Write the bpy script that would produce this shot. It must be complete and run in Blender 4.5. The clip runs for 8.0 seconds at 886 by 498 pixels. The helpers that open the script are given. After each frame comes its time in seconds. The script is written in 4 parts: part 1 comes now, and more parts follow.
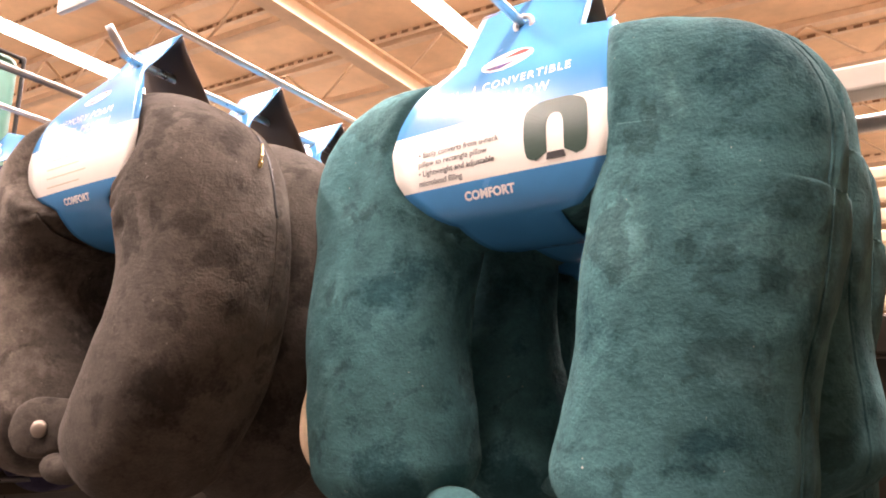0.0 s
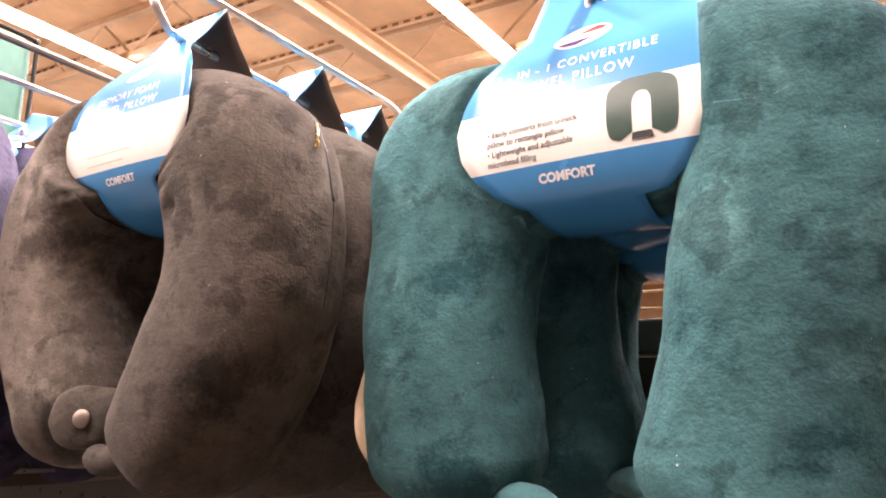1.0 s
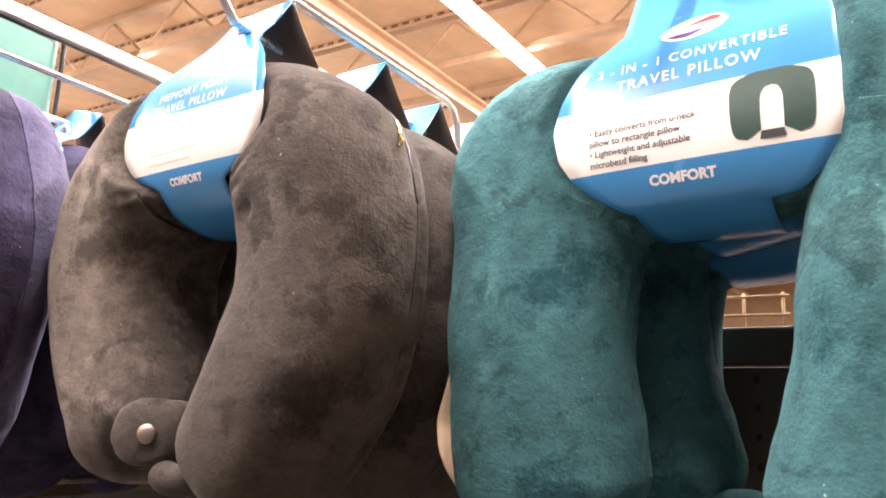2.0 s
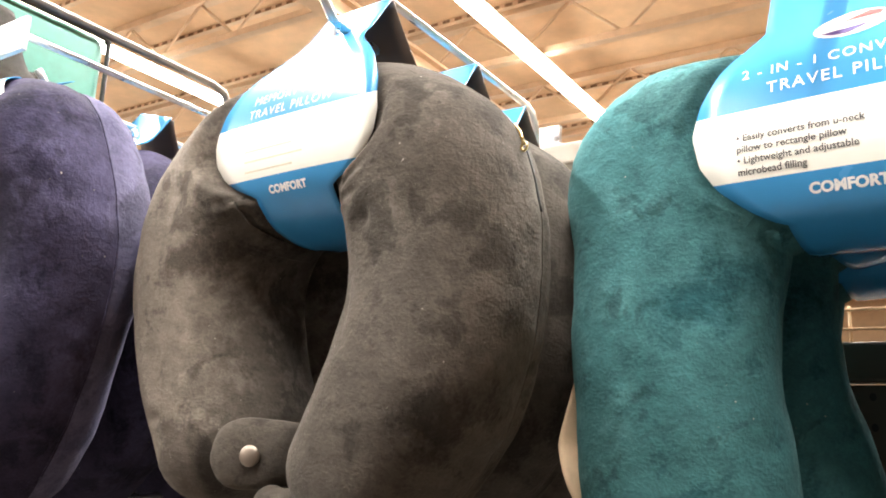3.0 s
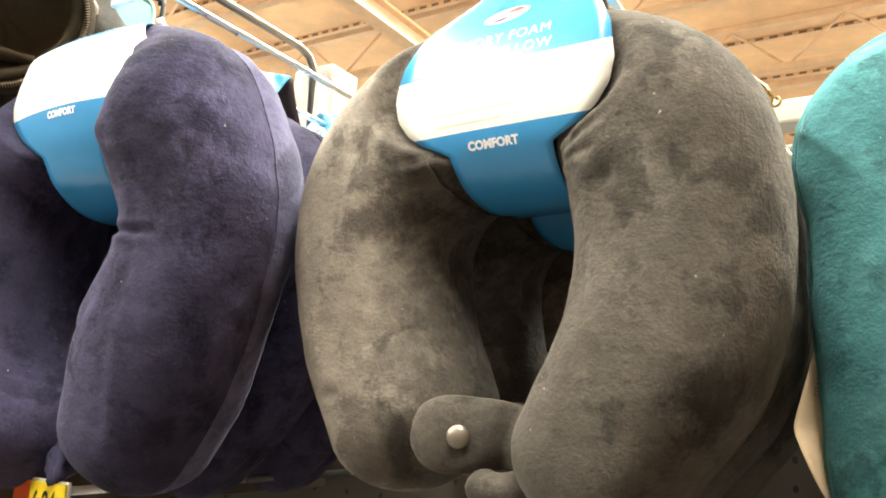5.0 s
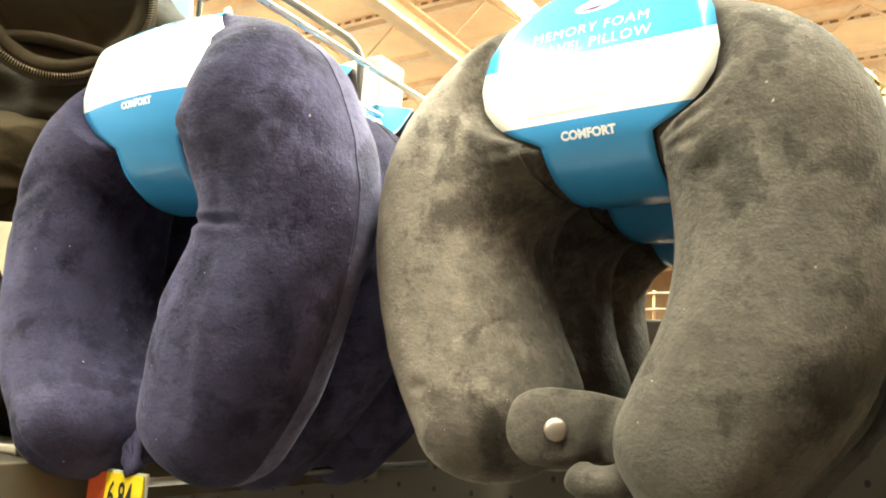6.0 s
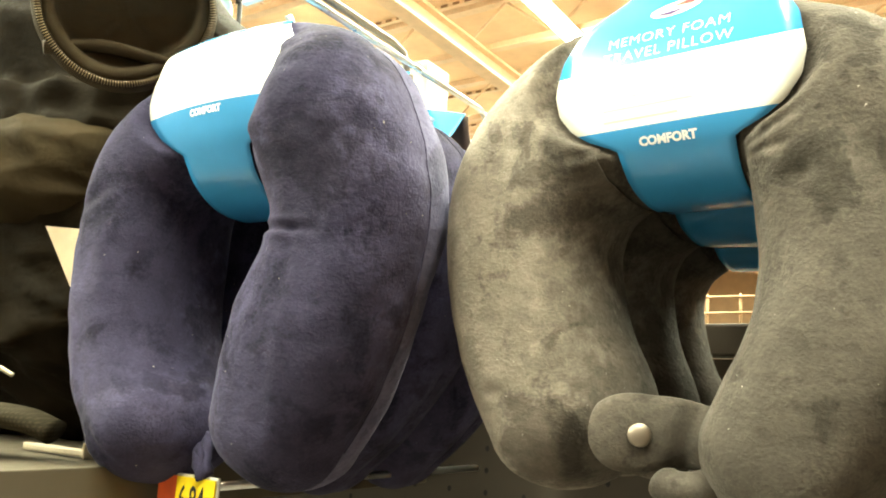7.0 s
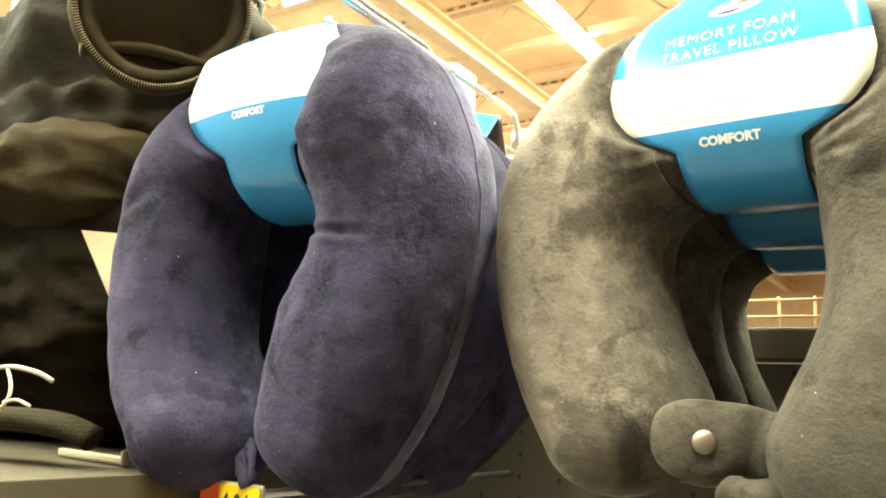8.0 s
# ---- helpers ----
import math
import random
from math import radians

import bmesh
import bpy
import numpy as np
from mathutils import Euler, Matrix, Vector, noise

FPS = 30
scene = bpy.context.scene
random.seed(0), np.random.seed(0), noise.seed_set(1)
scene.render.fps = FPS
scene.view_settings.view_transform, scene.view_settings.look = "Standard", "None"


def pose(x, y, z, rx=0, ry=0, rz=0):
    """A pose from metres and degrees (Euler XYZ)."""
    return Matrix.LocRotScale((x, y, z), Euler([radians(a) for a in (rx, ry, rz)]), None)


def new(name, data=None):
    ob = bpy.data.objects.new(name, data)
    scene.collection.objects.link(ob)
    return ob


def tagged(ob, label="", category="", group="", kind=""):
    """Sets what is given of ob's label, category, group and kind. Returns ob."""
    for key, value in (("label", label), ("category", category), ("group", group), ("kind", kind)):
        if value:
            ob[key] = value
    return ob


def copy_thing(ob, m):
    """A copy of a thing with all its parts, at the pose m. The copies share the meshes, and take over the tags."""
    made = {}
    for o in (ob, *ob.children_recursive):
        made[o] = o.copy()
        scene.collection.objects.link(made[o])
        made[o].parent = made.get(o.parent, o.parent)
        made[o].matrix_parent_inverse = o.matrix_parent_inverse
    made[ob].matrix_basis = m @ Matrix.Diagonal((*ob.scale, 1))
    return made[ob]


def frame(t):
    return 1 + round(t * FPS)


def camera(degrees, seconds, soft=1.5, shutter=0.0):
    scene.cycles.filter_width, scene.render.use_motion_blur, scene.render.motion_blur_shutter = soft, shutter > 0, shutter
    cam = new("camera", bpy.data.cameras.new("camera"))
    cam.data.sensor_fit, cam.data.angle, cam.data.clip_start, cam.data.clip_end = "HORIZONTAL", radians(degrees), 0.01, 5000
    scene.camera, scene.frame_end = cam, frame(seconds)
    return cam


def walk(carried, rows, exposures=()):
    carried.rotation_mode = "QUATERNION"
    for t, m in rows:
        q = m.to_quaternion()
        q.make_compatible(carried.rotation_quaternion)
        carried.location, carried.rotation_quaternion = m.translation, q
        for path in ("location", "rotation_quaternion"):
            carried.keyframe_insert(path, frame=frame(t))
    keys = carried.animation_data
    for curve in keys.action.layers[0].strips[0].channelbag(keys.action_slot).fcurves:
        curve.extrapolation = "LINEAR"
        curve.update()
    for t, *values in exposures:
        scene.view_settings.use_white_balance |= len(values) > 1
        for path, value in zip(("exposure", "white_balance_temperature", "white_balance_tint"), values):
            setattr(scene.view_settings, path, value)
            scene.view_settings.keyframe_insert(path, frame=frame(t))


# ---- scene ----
cam = camera(57.7, 8.0, 1.9)
METRES, EYE, TILT, LEAN, TURN = 0.5, 1.5, 12.5, -1.3, 32.0
ROWS = [
    (0.0, 0.0, 0.0, 0.0, 0.0, 0.0, 0.0),
    (0.5, -0.0431, 0.0166, -0.0037, -0.31, -0.27, -0.4),
    (1.0, -0.0997, 0.0533, -0.01, -0.3, -0.57, -0.53),
    (1.5, -0.1584, 0.0981, -0.011, -0.3, -0.71, -0.69),
    (3.0, -0.3665, 0.1961, 0.0016, 0.77, -0.25, -0.84),
    (3.5, -0.4523, 0.256, -0.0132, 0.21, -0.52, -1.5),
    (4.0, -0.5186, 0.266, -0.012, -0.33, -0.64, -1.64),
    (4.5, -0.5981, 0.2782, -0.0204, -0.47, -1.06, -1.81),
    (6.0, -0.7755, 0.3004, -0.0377, 0.19, -1.88, -1.84),
    (6.5, -0.8234, 0.3012, -0.0343, 0.99, -1.84, -1.63),
    (7.0, -0.8541, 0.2967, -0.0355, 1.42, -1.76, -1.6),
    (7.5, -0.8947, 0.3044, -0.0381, 1.61, -1.69, -1.57),
    (8.0, -0.9206, 0.3135, -0.0384, 1.7, -1.49, -1.46),
]
EXPOSURES = [(0.0, 0.22, 7300.0, 32.0), (1.5, 0.42, 6800.0, 29.0), (3.0, 0.43, 6400.0, 9.0), (4.5, 0.62, 6500.0, 3.0), (6.0, 1.02, 7000.0, -9.0), (8.0, 1.13, 7500.0, -15.0)]
walk(cam, [(t, pose(0, 0, EYE, TILT, LEAN, TURN) @ pose(METRES * x, METRES * y, METRES * z, 90 + pitch, roll, yaw)) for t, x, y, z, yaw, pitch, roll in ROWS], EXPOSURES)

# ---- light: the store's ceiling is lit by long rows of tube lights ----
CEIL = 6.0
LIGHT_ROWS = ((-11.65, -6.0, 16.0), (-7.7, -6.0, 16.0), (-3.75, -6.0, 16.0), (0.2, -2.4, 16.0))
world = bpy.data.worlds.new("store_air")
scene.world = world
world.use_nodes = True
world.node_tree.nodes["Background"].inputs["Color"].default_value = (1.0, 0.86, 0.72, 1)
world.node_tree.nodes["Background"].inputs["Strength"].default_value = 0.25
LAMP_WATTS = 95.0  # per metre
for lx, ly0, ly1 in LIGHT_ROWS:
    lamp = bpy.data.lights.new("tube_row", "AREA")
    lamp.shape, lamp.size, lamp.size_y = "RECTANGLE", 0.14, ly1 - ly0
    lamp.energy, lamp.color = LAMP_WATTS * (ly1 - ly0), (1.0, 0.95, 0.88)
    ob = new("tube_row", lamp)
    ob.matrix_world = pose(lx, (ly0 + ly1) / 2, CEIL - 0.72)


# ---- materials ----
def nodes_of(name):
    m = bpy.data.materials.new(name)
    m.use_nodes = True
    nt = m.node_tree
    return m, nt, nt.nodes["Principled BSDF"]


def link(nt, a, b):
    nt.links.new(a, b)


def noise_tex(nt, scale, detail=4.0, rough=0.55, coords=None, distortion=0.0):
    n = nt.nodes.new("ShaderNodeTexNoise")
    n.inputs["Scale"].default_value = scale
    n.inputs["Detail"].default_value = detail
    n.inputs["Roughness"].default_value = rough
    n.inputs["Distortion"].default_value = distortion
    if coords is not None:
        link(nt, coords, n.inputs["Vector"])
    return n


def ramp(nt, fac, stops):
    r = nt.nodes.new("ShaderNodeValToRGB")
    els = r.color_ramp.elements
    while len(els) < len(stops):
        els.new(0.5)
    for e, (p, c) in zip(els, stops):
        e.position, e.color = p, (*c, 1)
    link(nt, fac, r.inputs["Fac"])
    return r


def mix(nt, kind, fac, a, b):
    m = nt.nodes.new("ShaderNodeMix")
    m.data_type, m.blend_type = "RGBA", kind
    if isinstance(fac, float):
        m.inputs["Factor"].default_value = fac
    else:
        link(nt, fac, m.inputs["Factor"])
    for sock, v in ((m.inputs["A"], a), (m.inputs["B"], b)):
        if isinstance(v, tuple):
            sock.default_value = (*v, 1)
        else:
            link(nt, v, sock)
    return m.outputs["Result"]


def bump(nt, height, strength, distance, before=None):
    b = nt.nodes.new("ShaderNodeBump")
    b.inputs["Strength"].default_value = strength
    b.inputs["Distance"].default_value = distance
    link(nt, height, b.inputs["Height"])
    if before is not None:
        link(nt, before, b.inputs["Normal"])
    return b.outputs["Normal"]


def coords_of(nt, stretch=(1, 1, 1)):
    c = nt.nodes.new("ShaderNodeTexCoord")
    m = nt.nodes.new("ShaderNodeMapping")
    m.inputs["Scale"].default_value = stretch
    link(nt, c.outputs["Object"], m.inputs["Vector"])
    return m.outputs["Vector"]


def plush(name, dark, mid, light, patch=15.0, sheen=0.14, across_tone=()):
    """Short-pile plush: brushed patches, fine nap and pile grain. The last argument: (across, tone) stops, lighter or
    darker from side to side.
    """
    m, nt, p = nodes_of(name)
    co = coords_of(nt)
    wide = noise_tex(nt, patch * 0.5, 3.0, 0.5, co, 0.2)
    big = noise_tex(nt, patch, 5.0, 0.58, co, 0.25)
    nap = noise_tex(nt, 260.0, 3.0, 0.6, co, 0.2)
    add = nt.nodes.new("ShaderNodeMath")
    add.operation = "MULTIPLY_ADD"
    link(nt, nap.outputs["Fac"], add.inputs[0])
    add.inputs[1].default_value = 0.16
    link(nt, big.outputs["Fac"], add.inputs[2])
    col = ramp(nt, add.outputs[0], [(0.43, dark), (0.53, mid), (0.63, mid), (0.78, light)]).outputs["Color"]
    broad = ramp(nt, wide.outputs["Fac"], [(0.32, (0.78, 0.78, 0.78)), (0.68, (1.2, 1.2, 1.2))]).outputs["Color"]
    col = mix(nt, "MULTIPLY", 1.0, col, broad)
    if across_tone:
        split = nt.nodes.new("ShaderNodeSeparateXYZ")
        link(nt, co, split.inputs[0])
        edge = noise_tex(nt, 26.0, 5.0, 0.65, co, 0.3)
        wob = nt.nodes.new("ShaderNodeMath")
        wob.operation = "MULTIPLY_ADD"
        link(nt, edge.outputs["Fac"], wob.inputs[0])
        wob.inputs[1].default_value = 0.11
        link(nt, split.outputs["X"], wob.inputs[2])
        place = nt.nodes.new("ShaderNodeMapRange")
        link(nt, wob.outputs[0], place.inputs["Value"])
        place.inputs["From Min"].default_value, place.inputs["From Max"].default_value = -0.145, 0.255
        tone = ramp(nt, place.outputs["Result"], [((x + 0.2) / 0.4, (v, v, v)) for x, v in across_tone]).outputs["Color"]
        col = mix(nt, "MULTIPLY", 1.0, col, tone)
    stroke = noise_tex(nt, patch * 1.1, 5.0, 0.62, co, 0.3)
    stroke_c = ramp(nt, stroke.outputs["Fac"], [(0.3, (1.22, 1.22, 1.22)), (0.4, (1.06, 1.06, 1.06)), (0.555, (1.02, 1.02, 1.02)), (0.59, (0.66, 0.66, 0.66)), (0.72, (0.56, 0.56, 0.56))]).outputs["Color"]
    col = mix(nt, "MULTIPLY", 1.0, col, stroke_c)
    mottle = noise_tex(nt, 48.0, 5.0, 0.68, co, 0.4)
    mottle_c = ramp(nt, mottle.outputs["Fac"], [(0.34, (0.8, 0.8, 0.8)), (0.5, (1.0, 1.0, 1.0)), (0.66, (1.14, 1.14, 1.14))]).outputs["Color"]
    col = mix(nt, "MULTIPLY", 1.0, col, mottle_c)
    tuft = noise_tex(nt, 150.0, 3.0, 0.6, coords_of(nt, (0.55, 0.7, 1)), 0.5)
    tuft_c = ramp(nt, tuft.outputs["Fac"], [(0.33, (0.92, 0.92, 0.92)), (0.67, (1.07, 1.07, 1.07))]).outputs["Color"]
    col = mix(nt, "MULTIPLY", 1.0, col, tuft_c)
    pile = noise_tex(nt, 520.0, 3.0, 0.65, co)
    pile_c = ramp(nt, pile.outputs["Fac"], [(0.32, (0.88, 0.88, 0.88)), (0.68, (1.1, 1.1, 1.1))]).outputs["Color"]
    col = mix(nt, "MULTIPLY", 1.0, col, pile_c)
    lint = noise_tex(nt, 330.0, 1.0, 0.4, co)
    lint_f = ramp(nt, lint.outputs["Fac"], [(0.815, (0, 0, 0)), (0.83, (0.7, 0.7, 0.7))]).outputs["Color"]
    col = mix(nt, "MIX", lint_f, col, (0.5, 0.47, 0.42))
    link(nt, col, p.inputs["Base Color"])
    p.inputs["Roughness"].default_value = 0.95
    p.inputs["Specular IOR Level"].default_value = 0.1
    p.inputs["Sheen Weight"].default_value = sheen
    p.inputs["Sheen Roughness"].default_value = 0.45
    p.inputs["Sheen Tint"].default_value = (*[min(1, 3.0 * c + 0.15) for c in light], 1)
    n = bump(nt, big.outputs["Fac"], 0.3, 0.007)
    n = bump(nt, tuft.outputs["Fac"], 0.5, 0.0016, n)
    n = bump(nt, nap.outputs["Fac"], 0.4, 0.001, n)
    n = bump(nt, pile.outputs["Fac"], 0.5, 0.0008, n)
    link(nt, n, p.inputs["Normal"])
    return m


def plain(name, colour, rough=0.5, metal=0.0, grain=0.0, scale=60.0, spec=0.5, spread=0.12):
    m, nt, p = nodes_of(name)
    t = noise_tex(nt, scale, 5.0, 0.6, coords_of(nt))
    lo = tuple(c * (1 - spread) for c in colour)
    hi = tuple(min(1.0, c * (1 + spread)) for c in colour)
    link(nt, ramp(nt, t.outputs["Fac"], [(0.3, lo), (0.7, hi)]).outputs["Color"], p.inputs["Base Color"])
    r = ramp(nt, t.outputs["Fac"], [(0.3, (rough * 0.85,) * 3), (0.7, (min(1, rough * 1.15),) * 3)])
    link(nt, r.outputs["Color"], p.inputs["Roughness"])
    p.inputs["Metallic"].default_value = metal
    p.inputs["Specular IOR Level"].default_value = spec
    if grain:
        link(nt, bump(nt, t.outputs["Fac"], 0.5, grain), p.inputs["Normal"])
    return m


def woven(name, colour, thread=900.0, rough=0.8):
    m, nt, p = nodes_of(name)
    co = coords_of(nt)
    w1 = nt.nodes.new("ShaderNodeTexWave")
    w1.bands_direction = "X"
    w2 = nt.nodes.new("ShaderNodeTexWave")
    w2.bands_direction = "Z"
    for w in (w1, w2):
        w.inputs["Scale"].default_value = thread
        w.inputs["Distortion"].default_value = 1.5
        link(nt, co, w.inputs["Vector"])
    big = noise_tex(nt, 9.0, 5.0, 0.6, co)
    col = ramp(nt, big.outputs["Fac"], [(0.3, tuple(c * 0.7 for c in colour)), (0.7, tuple(c * 1.3 for c in colour))]).outputs["Color"]
    weave = mix(nt, "MULTIPLY", 1.0, w1.outputs["Color"], w2.outputs["Color"])
    link(nt, mix(nt, "MULTIPLY", 0.5, col, weave), p.inputs["Base Color"])
    p.inputs["Roughness"].default_value = rough
    p.inputs["Specular IOR Level"].default_value = 0.03
    crease = noise_tex(nt, 24.0, 4.0, 0.6, co, 0.6)
    n = bump(nt, crease.outputs["Fac"], 0.4, 0.006, bump(nt, big.outputs["Fac"], 0.35, 0.014))
    link(nt, bump(nt, weave, 0.3, 0.0005, n), p.inputs["Normal"])
    return m


def glowing(name, colour, strength):
    m, nt, p = nodes_of(name)
    p.inputs["Base Color"].default_value = (0.8, 0.8, 0.8, 1)
    p.inputs["Emission Color"].default_value = (*colour, 1)
    p.inputs["Emission Strength"].default_value = strength
    return m


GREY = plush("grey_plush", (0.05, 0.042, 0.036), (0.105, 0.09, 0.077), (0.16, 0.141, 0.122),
             across_tone=((-0.2, 2.1), (-0.09, 2.0), (-0.065, 0.85), (-0.02, 0.58), (0.04, 0.66), (0.12, 0.64), (0.18, 0.85)))
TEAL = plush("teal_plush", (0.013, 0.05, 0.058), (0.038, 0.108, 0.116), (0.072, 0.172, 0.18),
             across_tone=((-0.2, 1.75), (-0.155, 1.6), (-0.125, 1.35), (-0.06, 1.1), (0.05, 1.2), (0.085, 1.1), (0.12, 0.9), (0.19, 0.85)))
# The last stop puts the light on the right rim into the colour.
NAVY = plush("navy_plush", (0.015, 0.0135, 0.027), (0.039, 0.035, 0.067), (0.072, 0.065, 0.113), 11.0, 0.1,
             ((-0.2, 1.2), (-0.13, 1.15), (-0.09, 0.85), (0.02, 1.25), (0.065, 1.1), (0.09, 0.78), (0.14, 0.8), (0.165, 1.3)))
# Navy again, lighter: the light falling on the side panel is painted in.
NAVY_SIDE_LIT = plush("navy_side_panel_lit_plush", (0.062, 0.059, 0.105), (0.1, 0.095, 0.16), (0.125, 0.12, 0.19), 11.0, 0.12)
CARD_BLUE = plain("card_blue", (0.045, 0.26, 0.55), 0.24, 0, 0, 25.0, 0.5, 0.05)
CARD_WHITE = plain("card_white", (0.82, 0.8, 0.74), 0.32, 0, 0, 25.0, 0.5, 0.03)
CARD_DARK = plain("card_inside", (0.13, 0.095, 0.075), 0.6, 0, 0.0004, 25.0)
INK_WHITE = plain("white_ink", (0.85, 0.85, 0.85), 0.4)
INK_GREY = plain("grey_ink", (0.05, 0.05, 0.055), 0.5)
INK_FAINT = plain("faint_ink", (0.62, 0.56, 0.44), 0.5)
INK_GREEN = plain("green_ink", (0.035, 0.075, 0.06), 0.35)
INK_BROWN = plain("brown_ink", (0.16, 0.1, 0.06), 0.6)
INK_RED = plain("red_ink", (0.5, 0.03, 0.03), 0.4)
INK_VIOLET = plain("violet_ink", (0.06, 0.03, 0.16), 0.4)
STEEL = plain("zinc_steel", (0.62, 0.62, 0.62), 0.3, 1.0, 0, 40.0)
DARK_STEEL = plain("dark_steel", (0.3, 0.29, 0.28), 0.4, 1.0, 0, 40.0)
BRASS = plain("brass", (0.75, 0.55, 0.25), 0.3, 1.0)
NICKEL = plain("dull_nickel", (0.3, 0.25, 0.21), 0.45, 1.0, 0.0002, 60.0)
RING_WHITE = plain("white_plastic", (0.8, 0.8, 0.78), 0.35)
CLEAR_PLASTIC = plain("label_plastic", (0.75, 0.74, 0.7), 0.2)
PAINTED_STEEL = plain("painted_steel", (0.5, 0.44, 0.38), 0.45, 0, 0.0003, 40.0, 0.5, 0.06)
# Near black for a tan panel: shade behind the pillows put into the colour.
BACK_PANEL_SHADED = plain("back_panel_shaded_paint", (0.045, 0.035, 0.026), 0.55, 0, 0.0003, 40.0, 0.4, 0.08)
SHELF_GREY = plain("grey_shelf_paint", (0.08, 0.065, 0.047), 0.45, 0, 0.0003, 40.0, 0.5, 0.08)
BLACK = plain("black_plastic", (0.015, 0.015, 0.015), 0.5)
LABEL_CLOTH = plain("care_label_cloth", (0.5, 0.37, 0.24), 0.8, 0, 0.0006, 90.0)
BAG_CLOTH = woven("black_bag_cloth", (0.0155, 0.0105, 0.0055), 900.0, 0.65)
LINING_CLOTH = woven("pocket_lining_cloth", (0.085, 0.065, 0.042), 700.0, 0.7)
POUCH_CLOTH = woven("faded_pouch_cloth", (0.046, 0.033, 0.018), 700.0, 0.75)
BAG_MESH = woven("black_mesh_cloth", (0.04, 0.033, 0.022), 75.0)
ZIP_BRONZE = plain("bronze_zip", (0.2, 0.15, 0.09), 0.45, 0.6)
CORD = plain("pale_cord", (0.45, 0.39, 0.3), 0.7, 0, 0.0006, 200.0)
CARDBOARD = plain("cream_board", (0.72, 0.6, 0.44), 0.6, 0, 0.0005, 30.0)
GREEN_CLOTH = plain("green_shell", (0.06, 0.22, 0.18), 0.55, 0, 0.0005, 40.0)
TAG_YELLOW = plain("yellow_tag", (0.85, 0.6, 0.03), 0.4)
TAG_RED = plain("red_tag", (0.75, 0.12, 0.04), 0.4)
DECK = plain("roof_deck", (0.7, 0.47, 0.29), 0.7, 0, 0.002, 3.0, 0.4, 0.12)
BEAM = plain("roof_steel", (0.66, 0.48, 0.33), 0.6, 0, 0.001, 6.0, 0.4, 0.12)
CREAM = plain("cream_slat", (0.75, 0.62, 0.45), 0.4, 0, 0.0003, 40.0)
DULL_CREAM = plain("dull_cream_paint", (0.3, 0.25, 0.18), 0.5, 0, 0.0004, 60.0)
TUBE = glowing("tube_light", (1.0, 0.93, 0.8), 22.0)
WICKER = plain("wicker", (0.55, 0.36, 0.2), 0.7, 0, 0.002, 90.0)
FLOOR_MAT = plain("polished_floor", (0.08, 0.072, 0.063), 0.25, 0, 0.0005, 5.0)
WALL_MAT = plain("store_wall", (0.42, 0.27, 0.15), 0.7, 0, 0.001, 4.0)
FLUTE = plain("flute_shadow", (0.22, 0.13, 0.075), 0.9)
DARK_BLOCKER = plain("dark_blocker", (0.1, 0.09, 0.085), 0.7, 0, 0.01, 6.0, 0.4, 0.4)
HOLE = plain("hole_dark", (0.01, 0.01, 0.01), 0.9)


# ---- mesh helpers ----
def part(name, bm, material, parent=None, label="", smooth=True):
    me = bpy.data.meshes.new(name)
    bm.normal_update()
    if smooth:
        for f in bm.faces:
            f.smooth = True
    bm.to_mesh(me)
    bm.free()
    for m in (material if isinstance(material, (list, tuple)) else [material]):
        me.materials.append(m)
    ob = new(name, me)
    if parent is not None:
        ob.parent = parent
    if label:
        tagged(ob, label)
    return ob


def box(bm, x0, x1, y0, y1, z0, z1, bevel=0.0):
    vs = [bm.verts.new(v) for v in ((x0, y0, z0), (x1, y0, z0), (x1, y1, z0), (x0, y1, z0), (x0, y0, z1), (x1, y0, z1), (x1, y1, z1), (x0, y1, z1))]
    fs = [bm.faces.new([vs[i] for i in f]) for f in ((3, 2, 1, 0), (4, 5, 6, 7), (0, 1, 5, 4), (1, 2, 6, 5), (2, 3, 7, 6), (3, 0, 4, 7))]
    if bevel:
        es = {e for f in fs for e in f.edges}
        bmesh.ops.bevel(bm, geom=list(es), offset=bevel, segments=2, affect="EDGES", profile=0.5)
    return bm


def spline(points, steps):
    """Catmull-Rom through tuples of any length."""
    pts = [np.array(p, float) for p in points]
    pts = [2 * pts[0] - pts[1]] + pts + [2 * pts[-1] - pts[-2]]
    out = []
    for i in range(1, len(pts) - 2):
        p0, p1, p2, p3 = pts[i - 1:i + 3]
        for k in range(steps):
            u = k / steps
            out.append(0.5 * (2 * p1 + (p2 - p0) * u + (2 * p0 - 5 * p1 + 4 * p2 - p3) * u * u + (3 * p1 - p0 - 3 * p2 + p3) * u ** 3))
    out.append(pts[-2])
    return out


def tube(bm, points, radius, sides=10, cap=True, flat=1.0, thin=1.0):
    """A round rod along points."""
    pts = [Vector(p) for p in points]
    up = Vector((0, 0, 1))
    rings = []
    for i, p in enumerate(pts):
        d = (pts[min(i + 1, len(pts) - 1)] - pts[max(i - 1, 0)]).normalized()
        a = d.cross(up)
        if a.length < 0.05:
            a = d.cross(Vector((1, 0, 0)))
        a.normalize()
        b = a.cross(d).normalized()
        up = b
        r = radius[i] if isinstance(radius, (list, tuple)) else radius
        rings.append([bm.verts.new(p + r * (thin * math.cos(2 * math.pi * k / sides) * a + flat * math.sin(2 * math.pi * k / sides) * b)) for k in range(sides)])
    for r0, r1 in zip(rings, rings[1:]):
        for k in range(sides):
            bm.faces.new((r0[k], r0[(k + 1) % sides], r1[(k + 1) % sides], r1[k]))
    if cap:
        bm.faces.new(rings[0][::-1])
        bm.faces.new(rings[-1])
    return bm


